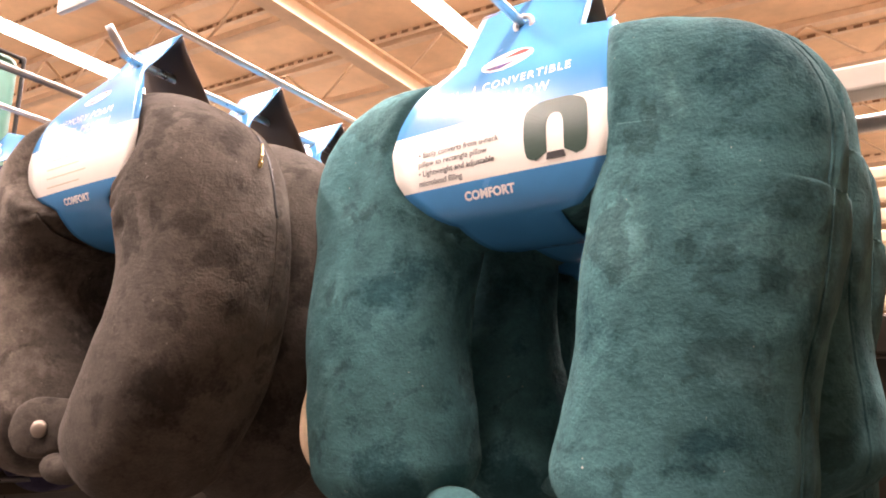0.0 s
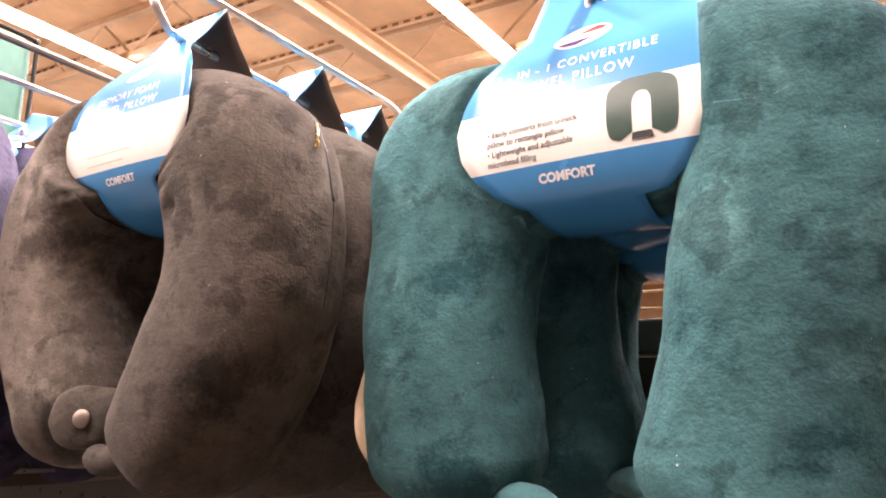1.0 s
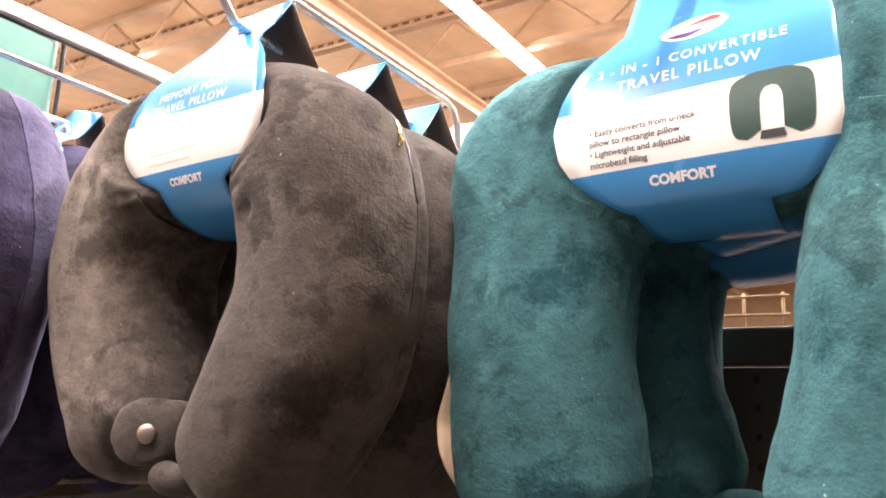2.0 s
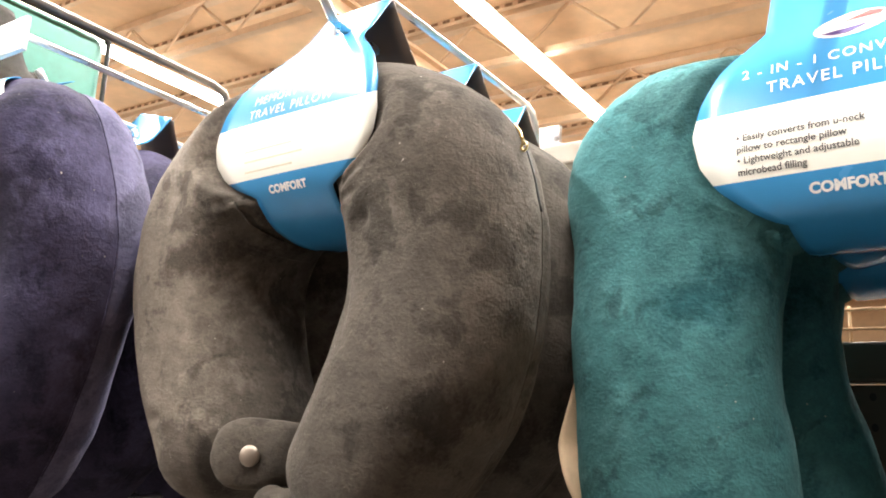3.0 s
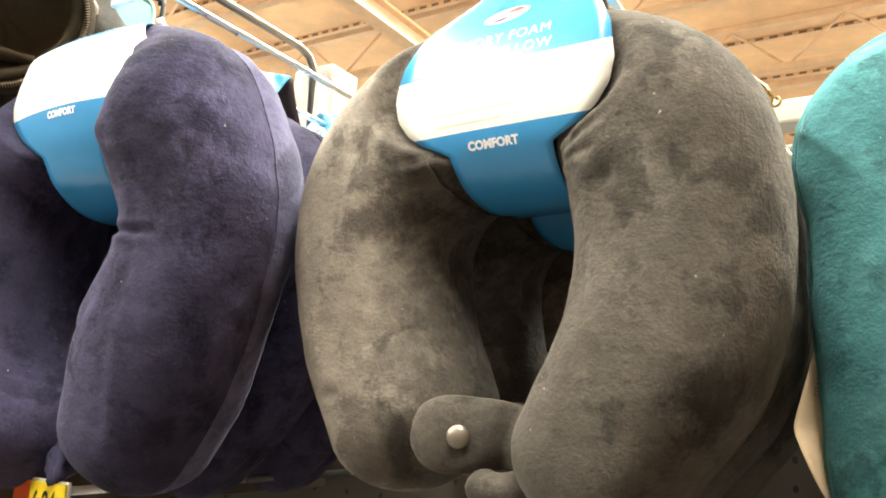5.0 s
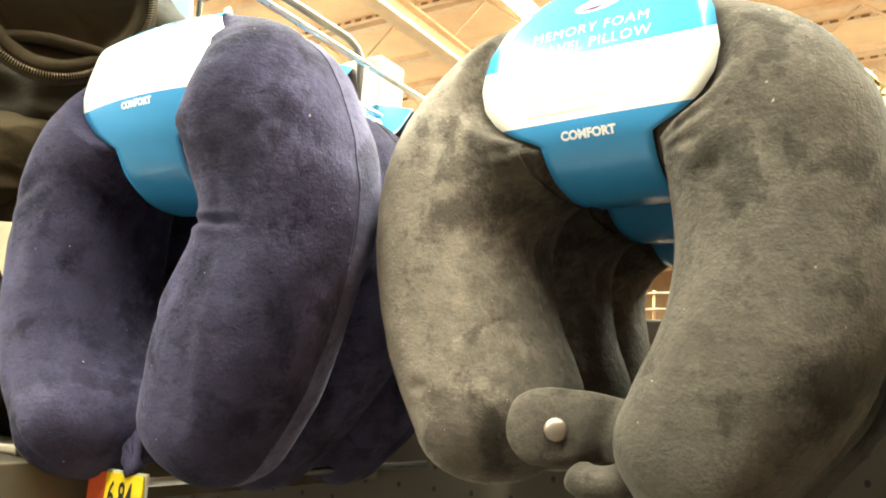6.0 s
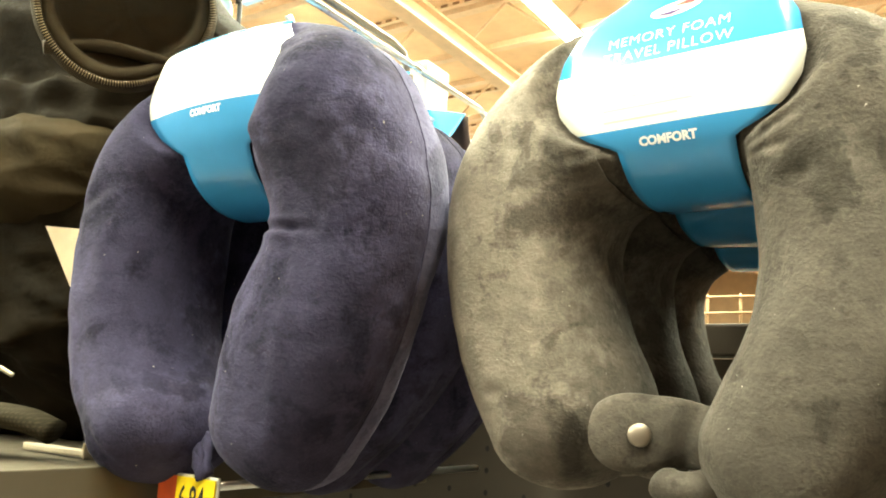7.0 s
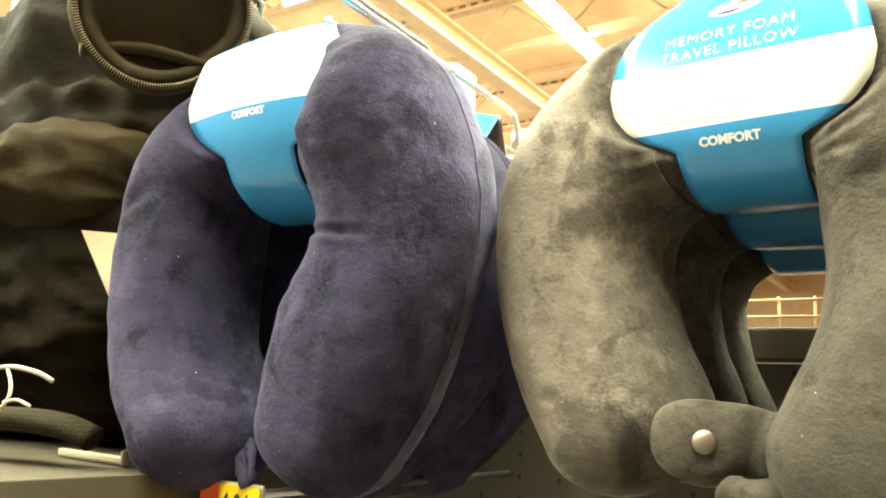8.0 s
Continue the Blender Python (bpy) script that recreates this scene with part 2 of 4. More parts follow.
def torus(bm, centre, normal, R, r, n=28, k=10):
    q = Vector(normal).normalized().to_track_quat("Z", "Y")
    g = []
    for i in range(n):
        a = 2 * math.pi * i / n
        ring = []
        for j in range(k):
            b = 2 * math.pi * j / k
            v = Vector(((R + r * math.cos(b)) * math.cos(a), (R + r * math.cos(b)) * math.sin(a), r * math.sin(b)))
            ring.append(bm.verts.new(Vector(centre) + q @ v))
        g.append(ring)
    for i in range(n):
        for j in range(k):
            bm.faces.new((g[i][j], g[(i + 1) % n][j], g[(i + 1) % n][(j + 1) % k], g[i][(j + 1) % k]))
    return bm


def grid_faces(bm, rows, closed=False, mats=None):
    for i, (r0, r1) in enumerate(zip(rows, rows[1:])):
        n = len(r0)
        for k in range(n if closed else n - 1):
            f = bm.faces.new((r0[k], r0[(k + 1) % n], r1[(k + 1) % n], r1[k]))
            if mats:
                f.material_index = mats(i)


def glyphs(text, size, spacing=1.0, bold=0.0):
    """Flat outlines of a text in the built-in font, as vertices and faces, centred on its middle."""
    cu = bpy.data.curves.new("lettering", "FONT")
    cu.body, cu.size, cu.space_character = text, size, spacing
    cu.resolution_u, cu.offset = 3, bold
    ob = bpy.data.objects.new("lettering", cu)
    me = bpy.data.meshes.new_from_object(ob)
    vs = [tuple(v.co) for v in me.vertices]
    fs = [tuple(p.vertices) for p in me.polygons]
    bpy.data.objects.remove(ob)
    bpy.data.curves.remove(cu)
    bpy.data.meshes.remove(me)
    x0, x1 = min(v[0] for v in vs), max(v[0] for v in vs)
    return [(v[0] - (x0 + x1) / 2, v[1]) for v in vs], fs


# ---- large structure: store shell and roof ----
def slab(name, x0, x1, y0, y1, z0, z1, mat):
    return tagged(part(name, box(bmesh.new(), x0, x1, y0, y1, z0, z1), mat, smooth=False), kind="structure")


slab("floor", -22, 6, -12, 24, -0.1, 0.0, FLOOR_MAT)
slab("ceiling", -22, 6, -12, 24, CEIL, CEIL + 0.15, DECK)
slab("wall_west", -22.2, -22, -12, 24, 0, CEIL, WALL_MAT)
slab("wall_east", 6, 6.2, -12, 24, 0, CEIL, WALL_MAT)
slab("wall_north", -22, 6, 24, 24.2, 0, CEIL, WALL_MAT)
slab("wall_south", -22, 6, -12.2, -12, 0, CEIL, WALL_MAT)
# Unseen wall behind the camera, added to cut off low front light.
slab("wall_unseen_blocker", -6, 4, -2.2, -1.9, 0, 2.4, DARK_BLOCKER)


def roof_purlin(y):
    """Joist across the store with a lower chord, an upper chord and zigzag webs."""
    ob = tagged(new("roof_joist"), "cream-painted steel roof joist with zigzag webs", "roof joist", "roof joists", "structure")
    bm = bmesh.new()
    box(bm, -22, 6, y - 0.05, y + 0.05, CEIL - 0.62, CEIL - 0.55)
    part("lower_chord", bm, BEAM, ob, smooth=False)
    bm = bmesh.new()
    box(bm, -22, 6, y - 0.06, y + 0.06, CEIL - 0.08, CEIL - 0.005)
    part("upper_chord", bm, BEAM, ob, smooth=False)
    bm = bmesh.new()
    x, up = -22.0, True
    while x < 5.4:
        tube(bm, [(x, y, CEIL - (0.57 if up else 0.06)), (x + 0.6, y, CEIL - (0.06 if up else 0.57))], 0.018, 6)
        x, up = x + 0.6, not up
    part("web", bm, BEAM, ob)
    return ob


for k in range(12):
    roof_purlin(1.6 + 1.85 * k)


def deck_rib_row(y):
    """Flute ends that show as a dotted row along the roof deck, their shade put in as dark boxes."""
    bm = bmesh.new()
    box(bm, -22, 6, y - 0.03, y + 0.03, CEIL - 0.05, CEIL - 0.004)
    ob = tagged(part("deck_seam", bm, BEAM, smooth=False), "ribbed seam of the steel roof deck", "deck seam", "deck seams", "structure")
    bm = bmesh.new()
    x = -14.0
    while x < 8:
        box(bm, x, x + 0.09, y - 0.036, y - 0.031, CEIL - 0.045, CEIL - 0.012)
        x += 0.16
    part("flute_opening_shade", bm, FLUTE, ob, smooth=False)


for k in range(14):
    deck_rib_row(2.2 + 1.2 * k)


def girder(x):
    bm = bmesh.new()
    box(bm, x - 0.09, x + 0.09, -12, 24, CEIL - 0.86, CEIL - 0.83)
    box(bm, x - 0.012, x + 0.012, -12, 24, CEIL - 0.83, CEIL - 0.66)
    box(bm, x - 0.09, x + 0.09, -12, 24, CEIL - 0.66, CEIL - 0.63)
    tagged(part("roof_girder", bm, BEAM, smooth=False), "cream-painted steel roof girder", "girder", "roof girders", "structure")


for gx in (-12.7, -4.85, 3.0):
    girder(gx)


def tube_row(x, y0, y1):
    ob = tagged(new("tube_light_row"), "long row of glowing white tube lights under the roof", "ceiling light", "ceiling light rows")
    bm = bmesh.new()
    box(bm, x - 0.09, x + 0.09, y0, y1, CEIL - 0.655, CEIL - 0.64)
    part("reflector", bm, PAINTED_STEEL, ob, smooth=False)
    for s in (-0.07, 0.07):
        bm = bmesh.new()
        tube(bm, [(x + s, y0, CEIL - 0.69), (x + s, y1, CEIL - 0.69)], 0.03, 8)
        part("tube", bm, TUBE, ob)


for lx, ly0, ly1 in LIGHT_ROWS:
    tube_row(lx, ly0, ly1)

# ---- shelving behind the hooks ----
BACK = 0.76
bm = bmesh.new()
box(bm, -3.0, 2.0, BACK, BACK + 0.02, 0.1, 1.564)
backboard = tagged(part("wall_pegboard", bm, BACK_PANEL_SHADED, smooth=False), "perforated tan steel back panel of the shelving, darkened for its shade", "back panel", kind="structure")
bm = bmesh.new()
for hx in np.arange(-2.0, 1.2, 0.0254 * 2):
    for hz in np.arange(1.3, 1.56, 0.0254):
        c = Vector((hx, BACK - 0.0012, hz))
        ring = [bm.verts.new(c + Vector((0.0028 * math.cos(a), 0, 0.0036 * math.sin(a)))) for a in np.linspace(0, 2 * math.pi, 9)[:-1]]
        bm.faces.new(ring)
tagged(part("peg_hole", bm, HOLE, backboard, smooth=False), "small round dark peg holes", kind="stuff")
bm = bmesh.new()
box(bm, -3.0, 2.0, BACK - 0.01, BACK + 0.03, 1.566, 1.6, 0.003)
tagged(part("trim_rail", bm, BACK_PANEL_SHADED, smooth=False), "steel rail along the top of the back panel, darkened for its shade", "rail", kind="structure")
bm = bmesh.new()
box(bm, -3.0, 2.0, BACK - 0.012, BACK + 0.02, 1.797, 1.822, 0.003)
tagged(part("trim_top_rail", bm, PAINTED_STEEL, smooth=False), "cream-painted steel cross rail above the hooks", "rail", kind="structure")
bm = bmesh.new()
tube(bm, [(-3.0, BACK + 0.03, 1.78), (2.0, BACK + 0.03, 1.78)], 0.008, 10)
tagged(part("trim_bar", bm, DARK_STEEL), "dark round steel bar under the cross rail", "rail", kind="structure")
slats = tagged(new("slat_panel"), "cream slatted panel standing above the back panel", "slat panel")
for k in range(7):
    bm = bmesh.new()
    box(bm, -0.14, 1.4, BACK + 0.18, BACK + 0.192, 1.629 + 0.0233 * k, 1.644 + 0.0233 * k, 0.003)
    part("slat", bm, CREAM, slats, smooth=False)
for px in (-0.125, 0.6, 1.38):
    bm = bmesh.new()
    box(bm, px - 0.012, px + 0.012, BACK + 0.193, BACK + 0.205, 0.0, 1.794)
    part("upright", bm, CREAM, slats, smooth=False)
grid = tagged(new("wire_grid"), "tan wire grid fixed above the shelf back panel", "wire grid")
for k in range(3):
    bm = bmesh.new()
    tube(bm, [(-0.95, BACK + 0.05, 1.6 + 0.018 * k), (-0.25, BACK + 0.05, 1.6 + 0.018 * k)], 0.0016, 6)
    part("wire", bm, WICKER, grid)
for k in range(20):
    bm = bmesh.new()
    tube(bm, [(-0.94 + 0.036 * k, BACK + 0.053, 1.59), (-0.94 + 0.036 * k, BACK + 0.053, 1.64)], 0.0016, 6)
    part("wire", bm, WICKER, grid)

# ---- travel pillows ----
class Loop:
    """Centre line and cross-section of a U-shaped cushion, in its own frame: x across, y to the back, z up."""

    def __init__(self, points, depth, power, cap):
        """points: (across, up, half width, half depth) from one end of the U to the other."""
        p = np.array(spline(points, 12))
        seg = np.r_[0, np.cumsum(np.hypot(np.diff(p[:, 0]), np.diff(p[:, 1])))]
        s = np.linspace(0, seg[-1], 240)
        self.line = [(np.interp(v, seg, p[:, 0]), np.interp(v, seg, p[:, 1]), np.interp(v, seg, p[:, 2]), np.interp(v, seg, p[:, 3])) for v in s]
        self.depth, self.power, self.cap = depth, power, cap
        self.flat = np.array(self.line)
        d = np.gradient(self.flat[:, :2], axis=0)
        self.step = float(np.hypot(*d.T).mean())
        self.way = d / np.hypot(*d.T)[:, None]

    def front(self, x, z):
        """Height of the stuffed front at a place, the arms of a tight bend melting into one another."""
        q = np.array((x, z)) - self.flat[:, :2]
        along = (q * self.way).sum(1)
        off = np.abs(q[:, 0] * self.way[:, 1] - q[:, 1] * self.way[:, 0]) / self.flat[:, 2]
        h = self.flat[:, 3] * np.maximum(0, 1 - np.minimum(off, 1) ** self.power) ** (1 / self.power) + self.flat[:, 3] - self.depth
        w = np.exp(-0.5 * (along / 0.014) ** 2) * self.step / (0.014 * 2.5066) * (off < 1)
        return float(((w * np.maximum(h, 0) ** 4).sum() / max(1.0, w.sum()) ** 0.75) ** 0.25)

    def stations(self):
        """(centre, outward normal, half width, scale) along the line with rounded ends."""
        L = self.line
        out = []
        for i, (x, z, w, d2) in enumerate(L):
            a, b = L[max(i - 1, 0)], L[min(i + 1, len(L) - 1)]
            d = Vector((b[0] - a[0], b[1] - a[1])).normalized()
            out.append((Vector((x, z)), Vector((-d.y, d.x)), w, 1.0, d2))
        first, last = out[0], out[-1]
        t0, t1 = Vector((first[1].y, -first[1].x)), Vector((last[1].y, -last[1].x))
        head, tail = [], []
        for k in range(1, 11):
            u = math.sin(0.5 * math.pi * k / 10)
            sc = max(0.02, math.sqrt(max(0, 1 - u * u)))
            tail.append((last[0] + t1 * self.cap * u, last[1], last[2], sc, last[4]))
            head.append((first[0] - t0 * self.cap * u, first[1], first[2], sc, first[4]))
        return head[::-1] + out + tail

    def section(self, ang, w, sc, depth, grow=0.0):
        """Offsets (outward, back) on the cross-section at an angle from outward; pi/2 is the front."""
        e = 2.0 / self.power
        c, s = math.cos(ang), math.sin(ang)
        return ((w * sc + grow) * math.copysign(abs(c) ** e, c), -(depth * sc + grow) * math.copysign(abs(s) ** e, s) - (depth - self.depth))

    def point(self, st, ang, grow=0.0):
        c, n, w, sc, depth = st
        o, y = self.section(ang, w, sc, depth, grow)
        return Vector((c.x + n.x * o, y, c.y + n.y * o))


class Press:
    """How a sleeve squeezes a cushion: the sheet's place and half width by height."""

    def __init__(self, sleeve, rows, neck, margin=(0.004, 0.004)):
        self.sleeve, self.margin = sleeve, margin
        k = int(np.argmin(sleeve.z))
        self.front_z, self.front_y = sleeve.z[:k + 1][::-1], sleeve.y[:k + 1][::-1]
        m = int(np.argmax(sleeve.z < sleeve.z[k] + 0.02))
        self.under_y, self.under_z = sleeve.y[m:], sleeve.z[m:]
        r = sorted(rows)
        self.z, self.left, self.right = [q[0] for q in r], [q[1] for q in r], [q[-1] for q in r]
        self.neck = neck

    def apply(self, p):
        out = p.copy()
        if p.z > self.front_z[0]:
            wide = p.z > self.z[0] - 0.004
            half = float(np.interp(p.z, self.z, self.left if p.x < 0 else self.right)) + self.margin[p.x > 0] if wide else self.neck
            soft = 0.014 if wide else 0.006
            u = min(1.0, max(0.0, (half + soft - abs(p.x)) / soft))
            y = float(np.interp(p.z, self.front_z, self.front_y)) + 0.0025 + self.sleeve.bend * p.x * p.x + self.sleeve.yaw * p.x
            if u > 0 and p.y < y < p.y + 0.05:
                out.y += u * u * (3 - 2 * u) * (y - p.y)
        u = min(1.0, max(0.0, (self.neck + 0.008 - abs(p.x)) / 0.01))
        if u > 0 and p.z < self.z[0] + 0.01 and out.y > self.under_y[0]:
            z = float(np.interp(out.y, self.under_y, self.under_z)) + 0.0025
            if 0 < z - out.z < 0.035:
                u *= min(1.0, (0.035 - z + out.z) / 0.015)
                out.z += u * u * (3 - 2 * u) * (z - out.z)
        return out


def swell(loop, st, a, seed, lump, seam=(), creases=(), press=None, melt=False):
    """A point of the stuffed cover: the swept section with soft dents, seam grooves and creases, squeezed by its sleeve."""
    off = Vector((seed * 3.7, seed * 1.3, 0))
    p = loop.point(st, a)
    out = p - Vector((st[0].x, loop.depth - st[4], st[0].y))
    if out.length > 1e-6:
        out.normalize()
    d = lump * (noise.noise(p * 9 + off) + 0.5 * noise.noise(p * 21 + off) + 0.2 * noise.noise(p * 55 + off))
    for sa, sd in seam:
        da = (a - sa + math.pi) % (2 * math.pi) - math.pi
        d -= sd * math.exp(-(da / 0.09) ** 2)
    if math.sin(a) > -0.3:
        for x0, z0, x1, z1, cd, cw in creases:
            lx, lz = x1 - x0, z1 - z0
            u = ((p.x - x0) * lx + (p.z - z0) * lz) / (lx * lx + lz * lz)
            if -0.2 < u < 1.2:
                q = min(1.0, max(0.0, u))
                far = math.hypot(p.x - x0 - q * lx, p.z - z0 - q * lz)
                if far < 4 * cw:
                    d -= cd * (0.35 + 0.65 * math.sin(math.pi * q)) * (math.exp(-(far / cw) ** 2) - 0.35 * math.exp(-((far - 1.9 * cw) / cw) ** 2))
    if melt and math.sin(a) > 0.05 and st[3] == 1.0:
        p.y = min(p.y, -loop.front(p.x, p.z))
    p = p + out * d * st[3]
    return press.apply(p) if press else p


def cushion(loop, stuffing, side=None, ring=96):
    """side: the angles between which the cover takes its second, lighter material."""
    bm = bmesh.new()
    rows = [[bm.verts.new(swell(loop, st, 2 * math.pi * k / ring, *stuffing)) for k in range(ring)] for st in loop.stations()]
    grid_faces(bm, rows, True)
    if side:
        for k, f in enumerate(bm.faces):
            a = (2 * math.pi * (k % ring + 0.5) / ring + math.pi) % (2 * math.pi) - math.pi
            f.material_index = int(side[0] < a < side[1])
    bm.faces.new(rows[0][::-1])
    bm.faces.new(rows[-1])
    bmesh.ops.recalc_face_normals(bm, faces=bm.faces)
    return bm


def seam_line(loop, stuffing, ang, i0, i1, radius):
    st = loop.stations()[i0:i1]
    return tube(bmesh.new(), [swell(loop, s, ang, *stuffing) for s in st], radius, 6)


def pile(cover, parent, mat, count, length, seed):
    """Short fibres standing on a plush cover, brushed downwards."""
    rng = np.random.default_rng(seed)
    me = cover.data
    co = np.empty(len(me.vertices) * 3)
    me.vertices.foreach_get("co", co)
    co = co.reshape(-1, 3)
    quads = np.array([p.vertices[:] for p in me.polygons if len(p.vertices) == 4])
    A, B, C, D = (co[quads[:, k]] for k in range(4))
    nrm = np.cross(C - A, D - B)
    area = np.linalg.norm(nrm, axis=1) + 1e-12
    nrm /= area[:, None]
    pick = rng.choice(len(quads), count, p=area / area.sum())
    u, v = rng.random((2, count, 1))
    base = (1 - u) * (1 - v) * A[pick] + u * (1 - v) * B[pick] + u * v * C[pick] + (1 - u) * v * D[pick]
    lean = rng.normal(0, 0.45, (count, 3)) + [0, 0, -0.35]
    way = nrm[pick] + lean
    way /= np.linalg.norm(way, axis=1)[:, None]
    side = np.cross(way, rng.normal(0, 1, (count, 3)))
    side /= np.linalg.norm(side, axis=1)[:, None] + 1e-9
    size = length * (0.6 + 0.6 * rng.random((count, 1)))
    base = base - nrm[pick] * 0.0003
    verts = np.stack([base - side * 0.00012, base + side * 0.00012, base + way * size], 1).reshape(-1, 3)
    made = bpy.data.meshes.new("nap")
    made.from_pydata(verts.tolist(), [], np.arange(3 * count).reshape(-1, 3).tolist())
    made.materials.append(mat)
    ob = new("nap", made)
    ob.parent = parent
    return tagged(ob, "short soft plush fibres", kind="stuff")


class Sleeve:
    """Printed paper sleeve: a tab above the cushion, down over its front, and under it through the opening."""

    def __init__(self, profile, bend=0.0, yaw=0.0):
        self.bend, self.yaw = bend, yaw
        p = np.array(spline(profile, 9))
        s = np.r_[0, np.cumsum(np.hypot(*np.diff(p, axis=0).T))]
        self.s, self.y, self.z, self.length = s, p[:, 0], p[:, 1], s[-1]

    def down(self, z):
        """Distance along the sheet at which it comes down to height z."""
        k = int(np.argmin(self.z))
        return float(np.interp(-z, -self.z[:k + 1], self.s[:k + 1]))

    def at(self, x, s, lift=0.0):
        y, z = np.interp(s, self.s, self.y), np.interp(s, self.s, self.z)
        h = 0.002
        dy = np.interp(s + h, self.s, self.y) - np.interp(s - h, self.s, self.y)
        dz = np.interp(s + h, self.s, self.z) - np.interp(s - h, self.s, self.z)
        n = Vector((0, dz, -dy)).normalized()
        return Vector((x, y + self.bend * x * x + self.yaw * x, z)) + n * lift

    def sheet(self, widths, zones):
        """widths: (s, left, right); zones: s where the print changes from blue to white to blue."""
        ws = np.array(widths)
        ss = sorted(set(np.round(np.r_[np.linspace(0, self.length, 90), zones], 5)))
        bm = bmesh.new()
        rows = []
        for s in ss:
            l, r = np.interp(s, ws[:, 0], ws[:, 1]), np.interp(s, ws[:, 0], ws[:, 2])
            rows.append([bm.verts.new(self.at(-l + (l + r) * k / 14, s)) for k in range(15)])
        grid_faces(bm, rows, False, lambda i: 1 if zones[0] <= (ss[i] + ss[i + 1]) / 2 < zones[1] else 0)
        return bm

    def print_text(self, bm, text, size, x, s, spacing=1.0, bold=0.0, slant=0.0, lift=0.0011):
        vs, fs = glyphs(text, size, spacing, bold)
        made = [bm.verts.new(self.at(x + vx, s - vy - slant * vx, lift)) for vx, vy in vs]
        for f in fs:
            try:
                bm.faces.new([made[i] for i in f])
            except ValueError:
                pass

    def print_left(self, bm, text, size, x, s, lift=0.0011, slant=0.0):
        vs, fs = glyphs(text, size, 1.0, 0.00008)
        w = min(v[0] for v in vs)
        made = [bm.verts.new(self.at(x + vx - w, s - vy - slant * (vx - w), lift)) for vx, vy in vs]
        for f in fs:
            try:
                bm.faces.new([made[i] for i in f])
            except ValueError:
                pass

    def print_shape(self, bm, outline, x, s, lift=0.001):
        """A filled flat outline of (across, up)."""
        vs = [bm.verts.new(self.at(x + a, s - b, lift)) for a, b in outline]
        f = bm.faces.new(vs)
        bmesh.ops.triangulate(bm, faces=[f])


def oval(rx, rz, n=28, tilt=0.0):
    return [(rx * math.cos(a) * math.cos(tilt) - rz * math.sin(a) * math.sin(tilt), rx * math.cos(a) * math.sin(tilt) + rz * math.sin(a) * math.cos(tilt)) for a in np.linspace(0, 2 * math.pi, n + 1)[:-1]]


def thicken(ob, t=0.0007):
    m = ob.modifiers.new("thickness", "SOLIDIFY")
    m.thickness, m.offset = t, -1.0
    return ob


def back_flap(sl, back, drop, w0, w1):
    """The sleeve's dark rear panel, from the tab down behind the cushion."""
    bm = bmesh.new()
    y0, z0 = sl.y[0] + 0.0015, sl.z[0] - 0.002
    rows = []
    for k in range(13):
        u = k / 12
        w = w0 + (w1 - w0) * min(1, u * 1.6)
        y = y0 + back * u ** 1.3
        rows.append([bm.verts.new((-w + 2 * w * j / 6, y, z0 - drop * u)) for j in range(7)])
    grid_faces(bm, rows)
    return bm


def eyelet(parent, sl, s, x=0.0):
    bm = bmesh.new()
    torus(bm, sl.at(x, s, 0.001), (0, 1, 0.05), 0.0068, 0.0022)
    return part("eyelet", bm, RING_WHITE, parent, "white plastic eyelet")


def logo(parent, sl, x, s, r, tall=0.42):
    bm = bmesh.new()
    sl.print_shape(bm, oval(r, r * tall, 28, 0.12), x, s, 0.001)
    lg = part("logo", bm, INK_WHITE, parent, "white oval emblem with red and violet wedges", False)
    bm = bmesh.new()
    sl.print_shape(bm, [(-0.3 * r, 0.22 * tall * r), (0.7 * r, 0.28 * tall * r), (0.82 * r, 0.55 * tall * r), (0.45 * r, 0.82 * tall * r)], x, s, 0.0014)
    part("red_wedge", bm, INK_RED, parent, smooth=False)
    bm = bmesh.new()
    sl.print_shape(bm, [(-0.82 * r, -0.5 * tall * r), (0.5 * r, -0.3 * tall * r), (-0.1 * r, -0.85 * tall * r), (-0.5 * r, -0.78 * tall * r)], x, s, 0.0014)
    part("violet_wedge", bm, INK_VIOLET, parent, smooth=False)
    return lg


def text_part(parent, sl, lines, mat, name="lettering"):
    bm = bmesh.new()
    for kind, *a in lines:
        (sl.print_text if kind == "mid" else sl.print_left)(bm, *a)
    return part(name, bm, mat, parent, smooth=False)


def bars(parent, sl, rows, mat):
    """Writing too small to read, as plain bars: (x, s, length, height)."""
    bm = bmesh.new()
    for x, s, n, h in rows:
        sl.print_shape(bm, [(0, 0), (n, 0), (n, h), (0, h)], x, s, 0.001)
    return part("small_print", bm, mat, parent, smooth=False)


